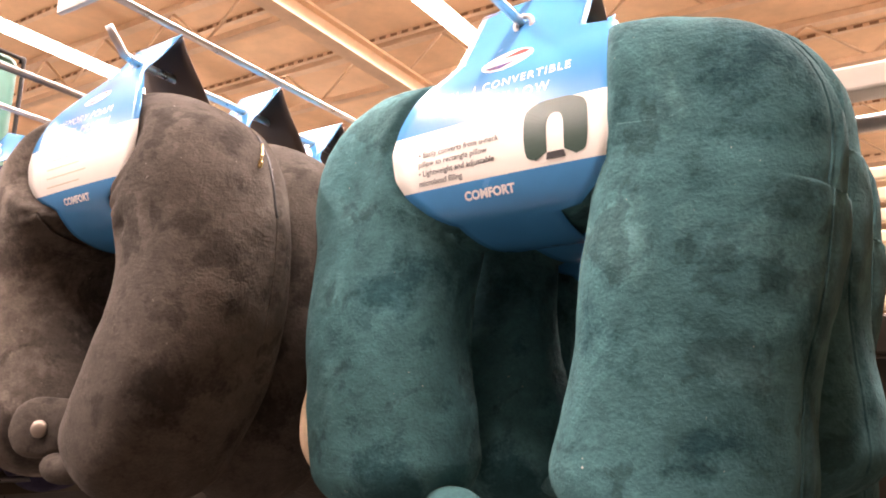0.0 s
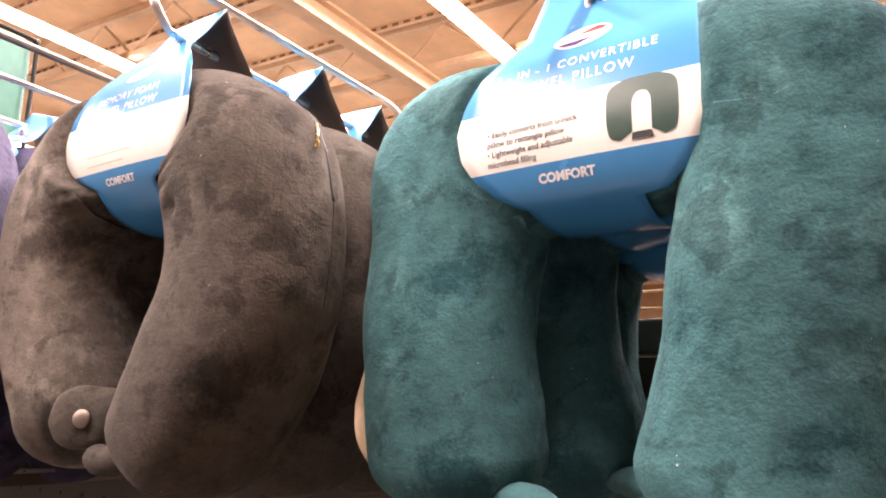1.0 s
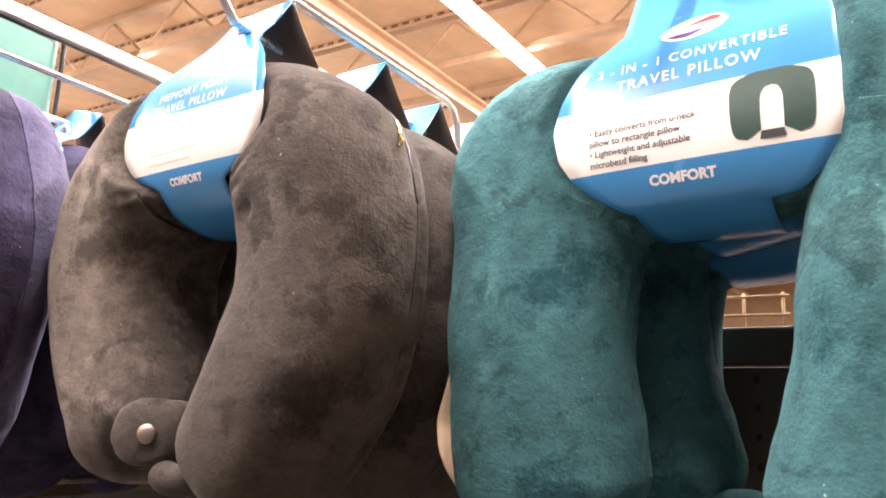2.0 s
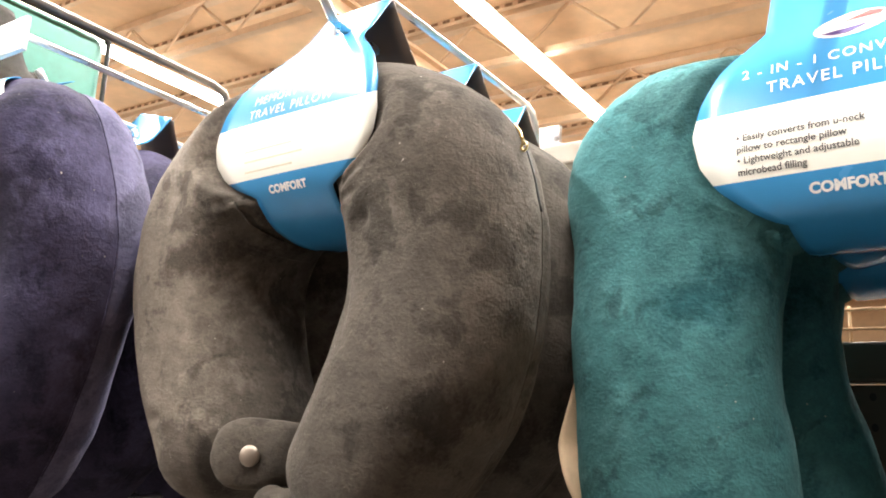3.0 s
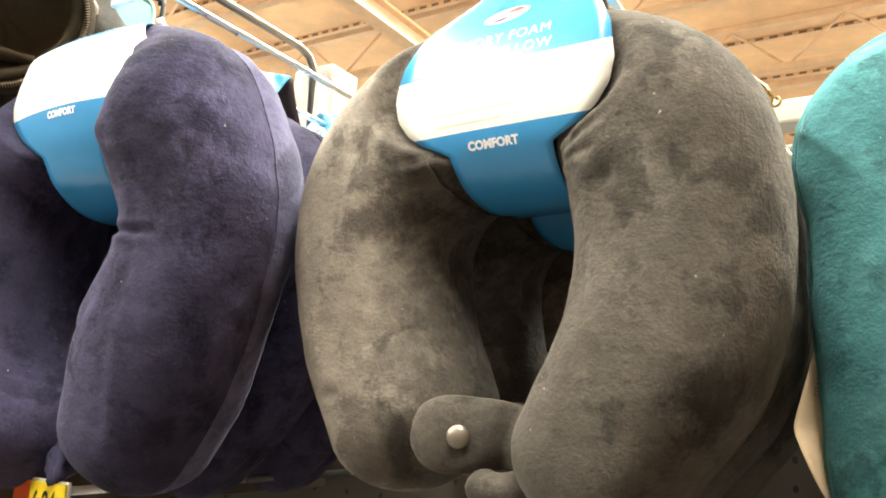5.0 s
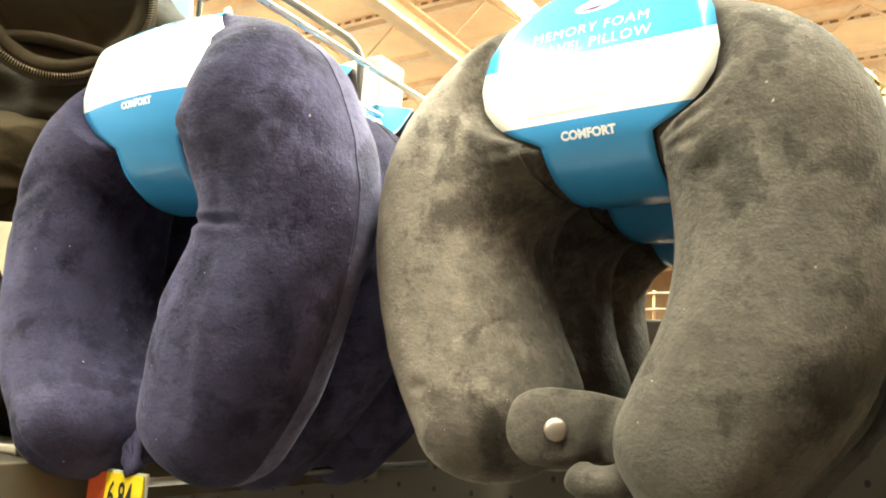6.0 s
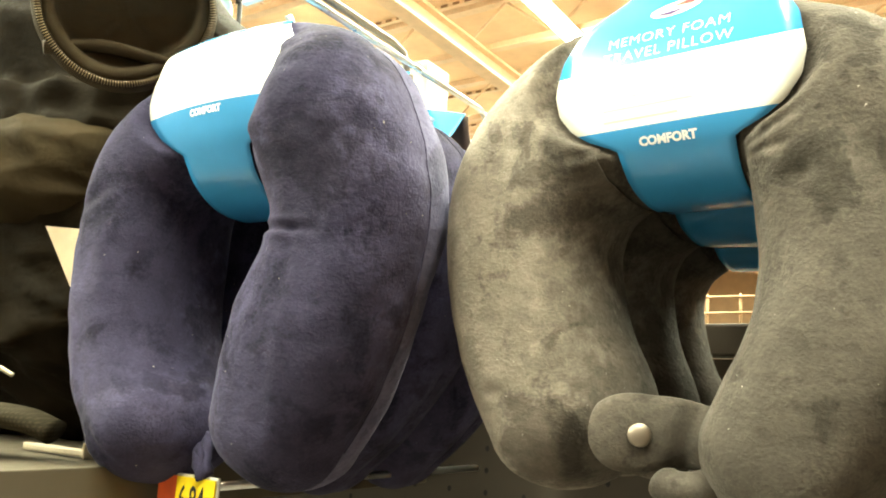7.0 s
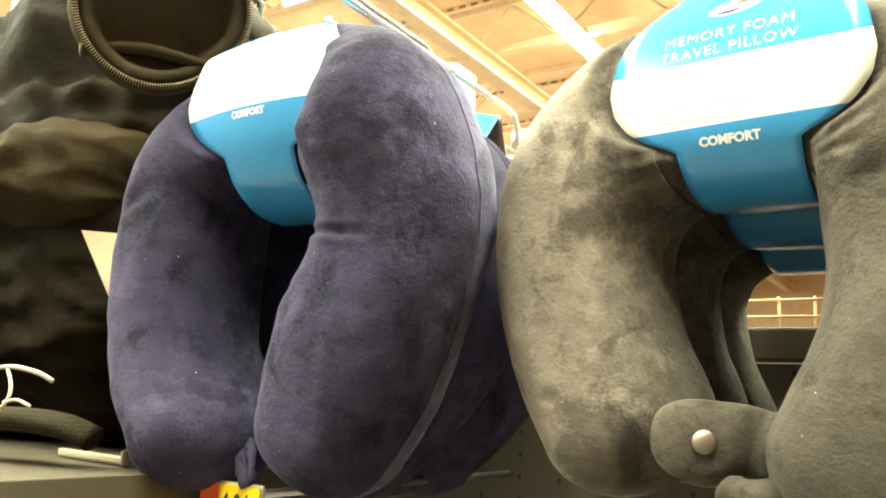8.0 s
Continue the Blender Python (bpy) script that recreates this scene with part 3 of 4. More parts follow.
def foam_sleeve(ob, sl, rows, zones, texts, logo_z, bars_z, eye, neck, flap=True):
    """Sleeve of the foam pillows: the bent sheet, half widths by height, print zones and lines of text."""
    at = sl.down
    widths = [(at(z), w, w) for z, w in rows]
    n = widths[-1][0]
    widths += [(n + 0.001, neck, neck), (n + 0.04, neck - 0.002, neck - 0.002), (sl.length, neck - 0.004, neck - 0.004)]
    card = part("display_card", sl.sheet(widths, (at(zones[0]), at(zones[1]))), [CARD_BLUE, CARD_WHITE], ob, "glossy blue and white printed paper sleeve")
    thicken(card)
    if flap:
        thicken(part("card_back", back_flap(sl, 0.042, 0.07, 0.034, 0.04), CARD_DARK, ob, "dark inner side of the sleeve's rear panel"))
    eyelet(card, sl, at(eye))
    for txt, size, z, spacing, bold in texts:
        text_part(card, sl, [("mid", txt, size, -0.003, at(z), spacing, bold)], INK_WHITE)
    logo(card, sl, 0.0, at(logo_z), 0.017)
    bars(card, sl, [(-0.045, at(bars_z) + 0.0075 * k, 0.06 - 0.01 * (k % 2), 0.0012) for k in range(4)], INK_FAINT)
    return card


def plush_zip(ob, loop, stuffing, ang, top):
    st = loop.stations()
    i0 = min(range(len(st) // 2 + 10, len(st) - 30), key=lambda i: abs(loop.point(st[i], ang).z - top))
    bm = bmesh.new()
    tube(bm, [swell(loop, s, ang, *stuffing) for s in st[i0:i0 + 20]], 0.0016, 6)
    zp = part("zip", bm, BLACK, ob, "black zip closing the cover")
    a, b = (swell(loop, st[i0 + k], ang + t, *stuffing) + Vector((0.0025, -0.001, 0)) for k, t in ((3, 0.05), (8, 0.2)))
    bm = bmesh.new()
    tube(bm, [a, (a + b) / 2 + Vector((0.001, 0, 0.001)), b], 0.0011, 6)
    torus(bm, b + (b - a).normalized() * 0.003, (0.3, 1, 0), 0.0026, 0.0009, 14, 6)
    part("zip_pull", bm, BRASS, zp, "small brass zip pull")


def grey_pillow(label, seed):
    ob = tagged(new("travel_pillow"), label, "travel pillow", "travel pillows on hooks")
    line = [(-0.0918, -0.1141, 0.0568, 0.0581), (-0.1157, -0.0584, 0.0596, 0.0617), (-0.1235, 0.0065, 0.0602, 0.0642), (-0.1045, 0.0615, 0.0654, 0.0653), (-0.059, 0.0921, 0.0642, 0.0649),
            (-0.0063, 0.0885, 0.0559, 0.0578), (0.0395, 0.1038, 0.0512, 0.0564), (0.0874, 0.0664, 0.0624, 0.0623), (0.103, 0.0007, 0.0628, 0.0598), (0.0941, -0.0664, 0.059, 0.064), (0.0562, -0.1298, 0.0497, 0.0638)]
    loop = Loop(line, 0.064, 2.6, 0.05)
    d = -0.0525
    prof = [(0.01, 0.222), (-0.009, 0.193), (-0.029, 0.168), (d + 0.008, 0.143), (d, 0.115), (d - 0.001, 0.09), (d + 0.003, 0.067), (d + 0.012, 0.051), (-0.024, 0.037), (0.005, 0.030), (0.04, 0.034)]
    sl = Sleeve(prof, 0.3)
    rows = [(0.222, 0.034), (0.178, 0.036), (0.168, 0.043), (0.157, 0.056), (0.145, 0.067), (0.125, 0.077), (0.1, 0.081), (0.085, 0.078), (0.073, 0.069), (0.065, 0.057), (0.0585, 0.041)]
    folds = [(0.043, 0.054, 0.082, 0.078, 0.002, 0.0025), (0.043, 0.048, 0.08, 0.062, 0.0018, 0.0022), (0.045, 0.062, 0.075, 0.094, 0.0016, 0.0022), (0.044, 0.042, 0.075, 0.045, 0.0014, 0.0022),
             (-0.045, 0.055, -0.075, 0.05, 0.0016, 0.0025), (-0.043, 0.045, -0.07, 0.035, 0.0014, 0.0025), (0.074, 0.02, 0.078, 0.034, 0.004, 0.007), (0.06, -0.02, 0.064, -0.05, 0.002, 0.006),
             (-0.13, -0.1, -0.118, -0.104, 0.004, 0.004), (0.12, -0.08, 0.13, -0.12, 0.002, 0.005), (-0.1, -0.13, -0.085, -0.15, 0.002, 0.004), (-0.105, 0.06, -0.11, 0.07, 0.002, 0.005)]
    stuffing = (seed, 0.0028, ((2 * math.pi - 0.25, 0.0022),), folds, Press(sl, rows, 0.038, (0.003, 0.0)))
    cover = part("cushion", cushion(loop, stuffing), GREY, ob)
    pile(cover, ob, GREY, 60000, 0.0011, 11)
    part("seam", seam_line(loop, stuffing, -0.25, 12, 248, 0.0009), GREY, ob)
    plush_zip(ob, loop, stuffing, -0.25, 0.11)
    foam_sleeve(ob, sl, rows,
                (0.112, 0.07),
                (("MEMORY FOAM", 0.0106, 0.127, 1.12, -0.00012), ("TRAVEL PILLOW", 0.0106, 0.1155, 1.12, -0.00012), ("COMFORT", 0.0078, 0.0585, 1.0, 0.0004)),
                0.15, 0.097, 0.193, 0.038)
    # snap strap across the opening
    ln = spline([(0.05, 0.0, -0.128), (0.022, -0.022, -0.124), (0.0, -0.034, -0.122), (-0.024, -0.043, -0.122), (-0.042, -0.054, -0.124), (-0.054, -0.06, -0.126)], 8)
    n, rr = len(ln), []
    for i, p in enumerate(ln):
        u = i / (n - 1)
        rr.append(0.0235 * (0.6 + 0.4 * min(1, u / 0.6)) * (1 if u < 0.68 else math.sqrt(max(0.02, 1 - ((u - 0.68) / 0.325) ** 2))))
    bm = tube(bmesh.new(), ln, rr, 20, True, 1.0, 0.3)
    for v in bm.verts:
        v.co.y += 0.006 * math.exp(-((v.co.x - 0.0 - 0.25 * (v.co.z + 0.12)) / 0.005) ** 2) + 0.003 * math.exp(-((v.co.z + 0.138 - 0.5 * v.co.x) / 0.005) ** 2) + 0.0015 * noise.noise(v.co * 60)
        v.co.z += 0.002 * noise.noise(v.co * 40)
    for v in bm.verts:
        v.co += Vector((0.003, 0.008, 0.0))
    sp = part("snap_strap", bm, GREY, ob, "plush strap closing the opening")
    tail = tube(bmesh.new(), spline([(-0.014, -0.034, -0.147), (-0.004, -0.036, -0.153), (0.01, -0.032, -0.153), (0.024, -0.024, -0.146)], 6), [0.003] + [0.008, 0.01] + [0.011] * 13 + [0.01] * 3, 14, True, 1.0)
    part("strap_fold", tail, GREY, sp)
    bm = bmesh.new()
    bmesh.ops.create_uvsphere(bm, u_segments=20, v_segments=10, radius=0.0072)
    for v in bm.verts:
        q = Euler((0, 0, radians(28))).to_matrix() @ Vector((v.co.x, v.co.y * 0.4, v.co.z))
        v.co = q + Vector((-0.021, -0.045, -0.1235))
    part("snap_button", bm, NICKEL, sp, "dull metal snap button")
    return ob


def navy_pillow(label, seed, tab_up):
    ob = tagged(new("travel_pillow"), label, "travel pillow", "travel pillows on hooks")
    line = [(-0.0703, -0.1564, 0.0485, 0.0675), (-0.1094, -0.1017, 0.0527, 0.0659), (-0.123, -0.0251, 0.0539, 0.0655), (-0.1146, 0.0522, 0.0541, 0.0634), (-0.0608, 0.0995, 0.0552, 0.0605),
            (0.0007, 0.115, 0.0553, 0.0596), (0.0491, 0.1197, 0.0554, 0.0575), (0.096, 0.0823, 0.063, 0.072), (0.1133, 0.0012, 0.0638, 0.0614), (0.0808, -0.0824, 0.0682, 0.0605), (0.0515, -0.1493, 0.0565, 0.0574)]
    loop = Loop(line, 0.062, 2.4, 0.048)
    d = -0.061
    tab = [(0.004, 0.216), (-0.014, 0.186), (-0.034, 0.174)] if tab_up else [(0.034, 0.197), (0.012, 0.186), (-0.016, 0.178)]
    prof = tab + [(d + 0.007, 0.158), (d, 0.135), (d - 0.002, 0.105), (d + 0.003, 0.078), (d + 0.012, 0.058), (-0.037, 0.04), (-0.014, 0.025), (0.015, 0.021), (0.04, 0.026)]
    sl = Sleeve(prof, 1.4)
    rows = [(tab[0][1], 0.03), (tab[2][1], 0.034), (tab[2][1] - 0.006, 0.05), (0.165, 0.062), (0.15, 0.074), (0.13, 0.084), (0.112, 0.087), (0.095, 0.082), (0.08, 0.067), (0.07, 0.052), (0.0635, 0.04)]
    folds = [(0.055, -0.004, 0.12, -0.012, 0.004, 0.003), (0.052, 0.0, 0.02, -0.12, 0.0022, 0.005), (0.105, 0.04, 0.075, -0.15, 0.0018, 0.005), (0.085, -0.02, 0.06, -0.13, 0.0015, 0.004), (0.03, -0.03, 0.045, -0.1, 0.0016, 0.003),
             (0.055, 0.13, 0.11, 0.125, 0.0018, 0.003), (0.07, 0.11, 0.13, 0.1, 0.0016, 0.003), (0.06, 0.145, 0.1, 0.15, 0.0014, 0.0025), (0.045, 0.075, 0.06, 0.045, 0.003, 0.006), (0.11, 0.07, 0.14, 0.04, 0.002, 0.006),
             (-0.14, -0.06, -0.1, -0.1, 0.003, 0.005), (-0.12, -0.09, -0.095, -0.15, 0.002, 0.005), (-0.15, 0.02, -0.1, 0.045, 0.002, 0.006), (-0.085, -0.16, -0.06, -0.19, 0.003, 0.004), (-0.1, 0.0, -0.09, -0.06, 0.002, 0.007)]
    stuffing = (seed, 0.005, ((2 * math.pi - 0.08, 0.0022),), folds, Press(sl, rows, 0.038, (0.0, -0.024)))
    cover = part("cushion", cushion(loop, stuffing, None if tab_up else (-1.5, -0.08)), [NAVY, NAVY_SIDE_LIT], ob)
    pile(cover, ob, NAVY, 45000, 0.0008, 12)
    part("seam", seam_line(loop, stuffing, -0.08, 12, 248, 0.0009), NAVY, ob)
    foam_sleeve(ob, sl, rows,
                (0.155, 0.098),
                (("MEMORY FOAM", 0.0106, 0.172, 1.12, -0.00012), ("TRAVEL PILLOW", 0.0106, 0.162, 1.12, -0.00012), ("COMFORT", 0.0075, 0.09, 1.0, 0.0004)),
                0.18, 0.14, 0.186, 0.038, tab_up)
    # drawn-in end of the cover between the lobes
    bm = bmesh.new()
    for dx, dz, r in ((0.0, 0.012, 0.006), (0.008, 0.015, 0.005), (-0.007, 0.016, 0.005)):
        tube(bm, spline([(-0.03 + dx, -0.005, -0.178 + dz), (-0.02 + dx, -0.014, -0.19 + dz), (-0.01 + 0.6 * dx, -0.018, -0.208 + dz)], 5), [r] * 5 + [0.7 * r, 0.6 * r, 0.7 * r, r, 0.9 * r] + [0.4 * r], 12)
    for v in bm.verts:
        v.co += 0.003 * noise.noise_vector(v.co * 120)
    part("gathered_end", bm, NAVY, ob)
    return ob


def convertible_pillow(label, seed):
    ob = tagged(new("travel_pillow"), label, "travel pillow", "travel pillows on hooks")
    line = [(-0.1131, -0.1054, 0.0644, 0.0454), (-0.1182, -0.0236, 0.0628, 0.0499), (-0.1153, 0.0551, 0.0706, 0.0453), (-0.1155, 0.1057, 0.0728, 0.0435), (-0.0629, 0.1116, 0.0659, 0.0481), (0.0022, 0.1104, 0.0636, 0.0493),
            (0.0688, 0.1226, 0.0594, 0.0555), (0.136, 0.106, 0.062, 0.057), (0.1316, 0.0613, 0.0723, 0.059), (0.1238, 0.0134, 0.0738, 0.058), (0.1155, -0.0395, 0.0701, 0.0563), (0.0985, -0.1148, 0.0769, 0.0547)]
    loop = Loop(line, 0.046, 2.6, 0.04)
    prof = [(0.012, 0.245), (-0.009, 0.212), (-0.028, 0.183), (-0.047, 0.156), (-0.054, 0.126), (-0.055, 0.098), (-0.05, 0.077), (-0.039, 0.061), (-0.014, 0.053), (0.014, 0.051), (0.042, 0.055)]
    sl = Sleeve(prof, 0.3, -0.09)
    at = lambda z: sl.down(z - 0.005)
    rows = [(0.25, 0.05, 0.052), (0.195, 0.05, 0.056), (0.1895, 0.05, 0.08), (0.175, 0.062, 0.087), (0.16, 0.075, 0.09), (0.14, 0.086, 0.091), (0.12, 0.091, 0.091), (0.1, 0.087, 0.09), (0.085, 0.077, 0.082), (0.073, 0.062, 0.07), (0.065, 0.046, 0.056)]
    stuffing = (seed, 0.0038, ((0.3, 0.002), (2 * math.pi - 0.5, 0.002)), [(-0.05, 0.055, -0.08, 0.065, 0.002, 0.003), (0.12, -0.02, 0.16, -0.05, 0.002, 0.008), (-0.13, -0.02, -0.11, -0.06, 0.002, 0.008)],
                Press(sl, [(z - 0.005, l, r) for z, l, r in rows], 0.04, (0.0, -0.014)), True)
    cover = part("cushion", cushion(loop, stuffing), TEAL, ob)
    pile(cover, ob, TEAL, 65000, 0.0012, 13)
    part("piping_front", seam_line(loop, stuffing, 0.3, 8, 252, 0.0014), TEAL, ob)
    part("piping_back", seam_line(loop, stuffing, -0.5, 8, 252, 0.0014), TEAL, ob)
    widths = [(at(z), l, r) for z, l, r in rows]
    n = widths[-1][0]
    widths += [(n + 0.001, 0.041, 0.041), (n + 0.04, 0.039, 0.039), (sl.length, 0.036, 0.036)]
    card = part("display_card", sl.sheet(widths, (at(0.131), at(0.0885))), [CARD_BLUE, CARD_WHITE], ob, "glossy blue and white printed paper sleeve")
    thicken(card)
    thicken(part("card_back", back_flap(sl, 0.045, 0.085, 0.05, 0.055), CARD_DARK, ob, "dark inner side of the sleeve's rear panel"))
    eyelet(card, sl, at(0.217))
    for txt, size, z in (("2 - IN - 1 CONVERTIBLE", 0.0093, 0.152), ("TRAVEL PILLOW", 0.0103, 0.1395), ("COMFORT", 0.0084, 0.077)):
        text_part(card, sl, [("mid", txt, size, -0.002, at(z), 1.2, 0.00005) if size > 0.009 else ("mid", txt, size, -0.006, at(z), 1.0, 0.0004)], INK_WHITE)
    rows = ["• Easily converts from u-neck", "   pillow to rectangle pillow", "• Lightweight and adjustable", "   microbead filling"]
    for k, r in enumerate(rows):
        text_part(card, sl, [("left", r, 0.0058, -0.064, at(0.112) + 0.0068 * k)], INK_GREY, "small_print")
    logo(card, sl, 0.0, at(0.178), 0.021, 0.62)
    # printed picture of the pillow
    bm = bmesh.new()
    outer = [(-0.016, -0.022), (-0.024, -0.018), (-0.026, 0), (-0.024, 0.016), (-0.012, 0.022), (0, 0.0225)]
    inner = [(-0.007, -0.017), (-0.007, -0.012), (-0.007, -0.002), (-0.0065, 0.005), (-0.004, 0.01), (0, 0.0115)]
    outer = [(x * 0.88, z * 0.88) for x, z in outer]
    inner = [(x * 0.88, z * 0.88) for x, z in inner]
    outer = [tuple(v) for v in spline(outer, 4)]
    inner = [tuple(v) for v in spline(inner, 4)]
    outer += [(-x, z) for x, z in reversed(outer[:-1])]
    inner += [(-x, z) for x, z in reversed(inner[:-1])]
    for k in range(len(outer) - 1):
        sl.print_shape(bm, [outer[k], outer[k + 1], inner[k + 1], inner[k]], 0.047, at(0.112))
    pic = part("printed_picture", bm, INK_GREEN, card, "printed picture of a dark green neck pillow", False)
    bm = bmesh.new()
    sl.print_shape(bm, [(-0.007, -0.02), (0.007, -0.02), (0.006, -0.0155), (-0.006, -0.0155)], 0.047, at(0.112), 0.0013)
    part("printed_clasp", bm, INK_GREY, card, "", False)
    # strap ends at the bottom
    for sx in (-1, 1):
        bm = bmesh.new()
        tube(bm, spline([(sx * 0.06, -0.01, -0.128), (sx * 0.035, -0.03, -0.13), (sx * 0.012, -0.035, -0.145)], 6), 0.016, 12, True, 0.6)
        part("strap_end", bm, TEAL, ob)
    # care label sewn in the outer side, curled forward at its lower end
    def label_point(u, v, lift=0.0):
        curl = max(0.0, u - 0.62) / 0.38
        wide = 0.1 + 0.9 * min(1.0, u * 1.7) if u < 0.62 else 1.0 - 0.75 * curl
        y = -0.012 + 0.006 * math.sin(4 * v) - 0.014 * math.sin(3.0 * curl) * (0.35 + 0.65 * v) + 0.012 * curl - lift
        return Vector((-0.166 - 0.027 * v * wide + 0.004 * curl, y, 0.012 - 0.14 * u))

    bm = bmesh.new()
    grid_faces(bm, [[bm.verts.new(label_point(k / 30, j / 8)) for j in range(9)] for k in range(31)])
    lb = part("care_label", bm, LABEL_CLOTH, ob, "folded cream care label with small print")
    thicken(lb)
    for txt, v in (("PENALTY OF LAW THIS", 0.5), ("BE REMOVED", 0.74)):
        vs, fs = glyphs(txt, 0.005)
        bm = bmesh.new()
        made = [bm.verts.new(label_point(0.36 + vx / 0.14, v - vy / 0.027, 0.0012)) for vx, vy in vs]
        for f in fs:
            try:
                bm.faces.new([made[i] for i in f])
            except ValueError:
                pass
        part("label_print", bm, INK_BROWN, lb, "", False)
    return ob


GX, TX, NX = -0.588, -0.244, -0.94
grey = grey_pillow("dark grey plush neck pillow in a blue and white card sleeve", 1)
grey.matrix_basis = pose(GX, 0.4242, 1.615, 0, 0, -3.8)
copy_thing(grey, pose(-0.593, 0.549, 1.612, 0, 3, -8))
copy_thing(grey, pose(-0.59, 0.648, 1.608, 0, 1, -4))
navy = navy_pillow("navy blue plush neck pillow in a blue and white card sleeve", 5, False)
navy.matrix_basis = pose(NX, 0.3624, 1.63, 0, 0, 0.1)
navy_behind = navy_pillow("navy blue plush neck pillow hanging behind another one", 6, True)
navy_behind.matrix_basis = pose(-0.978, 0.498, 1.622, 0, 16, -3)
copy_thing(navy_behind, pose(-0.985, 0.618, 1.62, 0, 15, -2))
teal = convertible_pillow("teal plush convertible neck pillow in a blue and white card sleeve", 3)
teal.matrix_basis = pose(TX, 0.502, 1.58, 0, 0, -0.8)
copy_thing(teal, pose(-0.226, 0.6, 1.595, 1, -9, -9))
copy_thing(teal, pose(-0.235, 0.692, 1.58, 1, -3, -3))


# ---- hooks ----
def display_hook(x, tip, z, label):
    ob = tagged(new("display_hook"), label, "display hook", "display hooks")
    bm = bmesh.new()
    pts = [(x, tip - 0.018, z + 0.022), (x, tip - 0.012, z + 0.015), (x, tip, z + 0.002), (x, tip + 0.012, z), (x, BACK - 0.02, z), (x, BACK, z)]
    tube(bm, pts, 0.0036, 12)
    part("rod", bm, STEEL, ob)
    bm = bmesh.new()
    tube(bm, [(x, tip - 0.045, z + 0.05), (x, BACK - 0.05, z + 0.05), (x, BACK - 0.035, z + 0.046), (x, BACK - 0.025, z + 0.03), (x, BACK - 0.022, z)], 0.0036, 12)
    part("label_arm", bm, STEEL, ob)
    bm = bmesh.new()
    box(bm, x - 0.026, x + 0.026, tip - 0.05, tip - 0.045, z + 0.024, z + 0.058, 0.001)
    part("label_holder", bm, CLEAR_PLASTIC, ob, "clear plastic price label holder", False)
    bm = bmesh.new()
    box(bm, x - 0.02, x + 0.02, BACK - 0.006, BACK - 0.0015, z - 0.03, z + 0.04, 0.001)
    part("back_plate", bm, STEEL, ob, "", False)
    return ob


display_hook(GX + 0.008, 0.395, 1.806, "zinc-plated steel display hook holding grey neck pillows")
display_hook(NX, 0.395, 1.816, "zinc-plated steel display hook holding navy neck pillows")
display_hook(TX - 0.004, 0.44, 1.797, "zinc-plated steel display hook holding teal neck pillows")


# ---- shelf and bags beside the pillows ----
def rounded_blob(x0, x1, y0, y1, z0, z1, power, wrinkle, seed, n=40):
    """Soft stuffed body: a superellipsoid with folds."""
    bm = bmesh.new()
    rows = []
    c = Vector(((x0 + x1) / 2, (y0 + y1) / 2, (z0 + z1) / 2))
    r = Vector(((x1 - x0) / 2, (y1 - y0) / 2, (z1 - z0) / 2))
    e = 2.0 / power
    sg = lambda v: math.copysign(abs(v) ** e, v)
    for i in range(n + 1):
        la = math.pi * (i / n - 0.5) * 0.998
        row = []
        for k in range(2 * n):
            lo = math.pi * k / n
            p = Vector((r.x * sg(math.cos(la)) * sg(math.cos(lo)), r.y * sg(math.cos(la)) * sg(math.sin(lo)), r.z * sg(math.sin(la))))
            q = p + c + Vector((seed, 0, 0))
            fold = noise.noise(Vector((q.x * 3.5 + q.z * 2, q.y * 4, q.z * 11))) + 0.7 * (0.35 - abs(noise.noise(Vector((q.x * 5 + q.z * 4, q.y * 6, q.z * 17))))) + 0.5 * (0.3 - abs(noise.noise(Vector((q.x * 11, q.y * 11, q.z * 30 + q.x * 8)))))
            row.append(bm.verts.new(c + p * (1 + wrinkle * fold / max(0.05, p.length))))
        rows.append(row)
    grid_faces(bm, rows, True)
    bm.faces.new(rows[0][::-1])
    bm.faces.new(rows[-1])
    bmesh.ops.recalc_face_normals(bm, faces=bm.faces)
    return bm


bm = bmesh.new()
box(bm, -2.6, -1.02, 0.12, BACK - 0.002, 1.41, 1.437, 0.002)
shelf = tagged(part("shelf", bm, SHELF_GREY, smooth=False), "grey painted steel shelf under the black bag", "shelf")
bm = bmesh.new()
box(bm, -1.0195, -1.016, 0.122, BACK - 0.004, 1.405, 1.44, 0.001)
part("side_lip", bm, SHELF_GREY, shelf, smooth=False)
bm = bmesh.new()
box(bm, -1.2, -1.1, 0.34, 0.345, 1.4385, 1.446, 0.002)
rail = tagged(part("shelf_fence", bm, DULL_CREAM, smooth=False), "low pale rail standing on the grey shelf", "shelf rail")
bm = bmesh.new()
box(bm, -1.0995, -1.095, 0.336, 0.35, 1.4375, 1.452, 0.002)
part("bracket", bm, DULL_CREAM, rail, smooth=False)

NEAR = Matrix.Translation((-0.45, -0.1, 1.505)) @ Matrix.Scale(0.8, 4) @ Matrix.Translation((0.45, 0.1, -1.505))
bag = tagged(new("backpack"), "black cloth backpack with an open zipped pocket on the shelf", "backpack")
bag.matrix_basis = NEAR
part("body", rounded_blob(-2.1, -1.29, 0.43, 0.84, 1.44, 2.12, 2.8, 0.055, 2, 110), BAG_CLOTH, bag)
part("front_pouch", rounded_blob(-1.9, -1.33, 0.395, 0.78, 1.7, 1.87, 3.0, 0.035, 7, 80), POUCH_CLOTH, bag, "faded black cloth front pouch with soft folds")
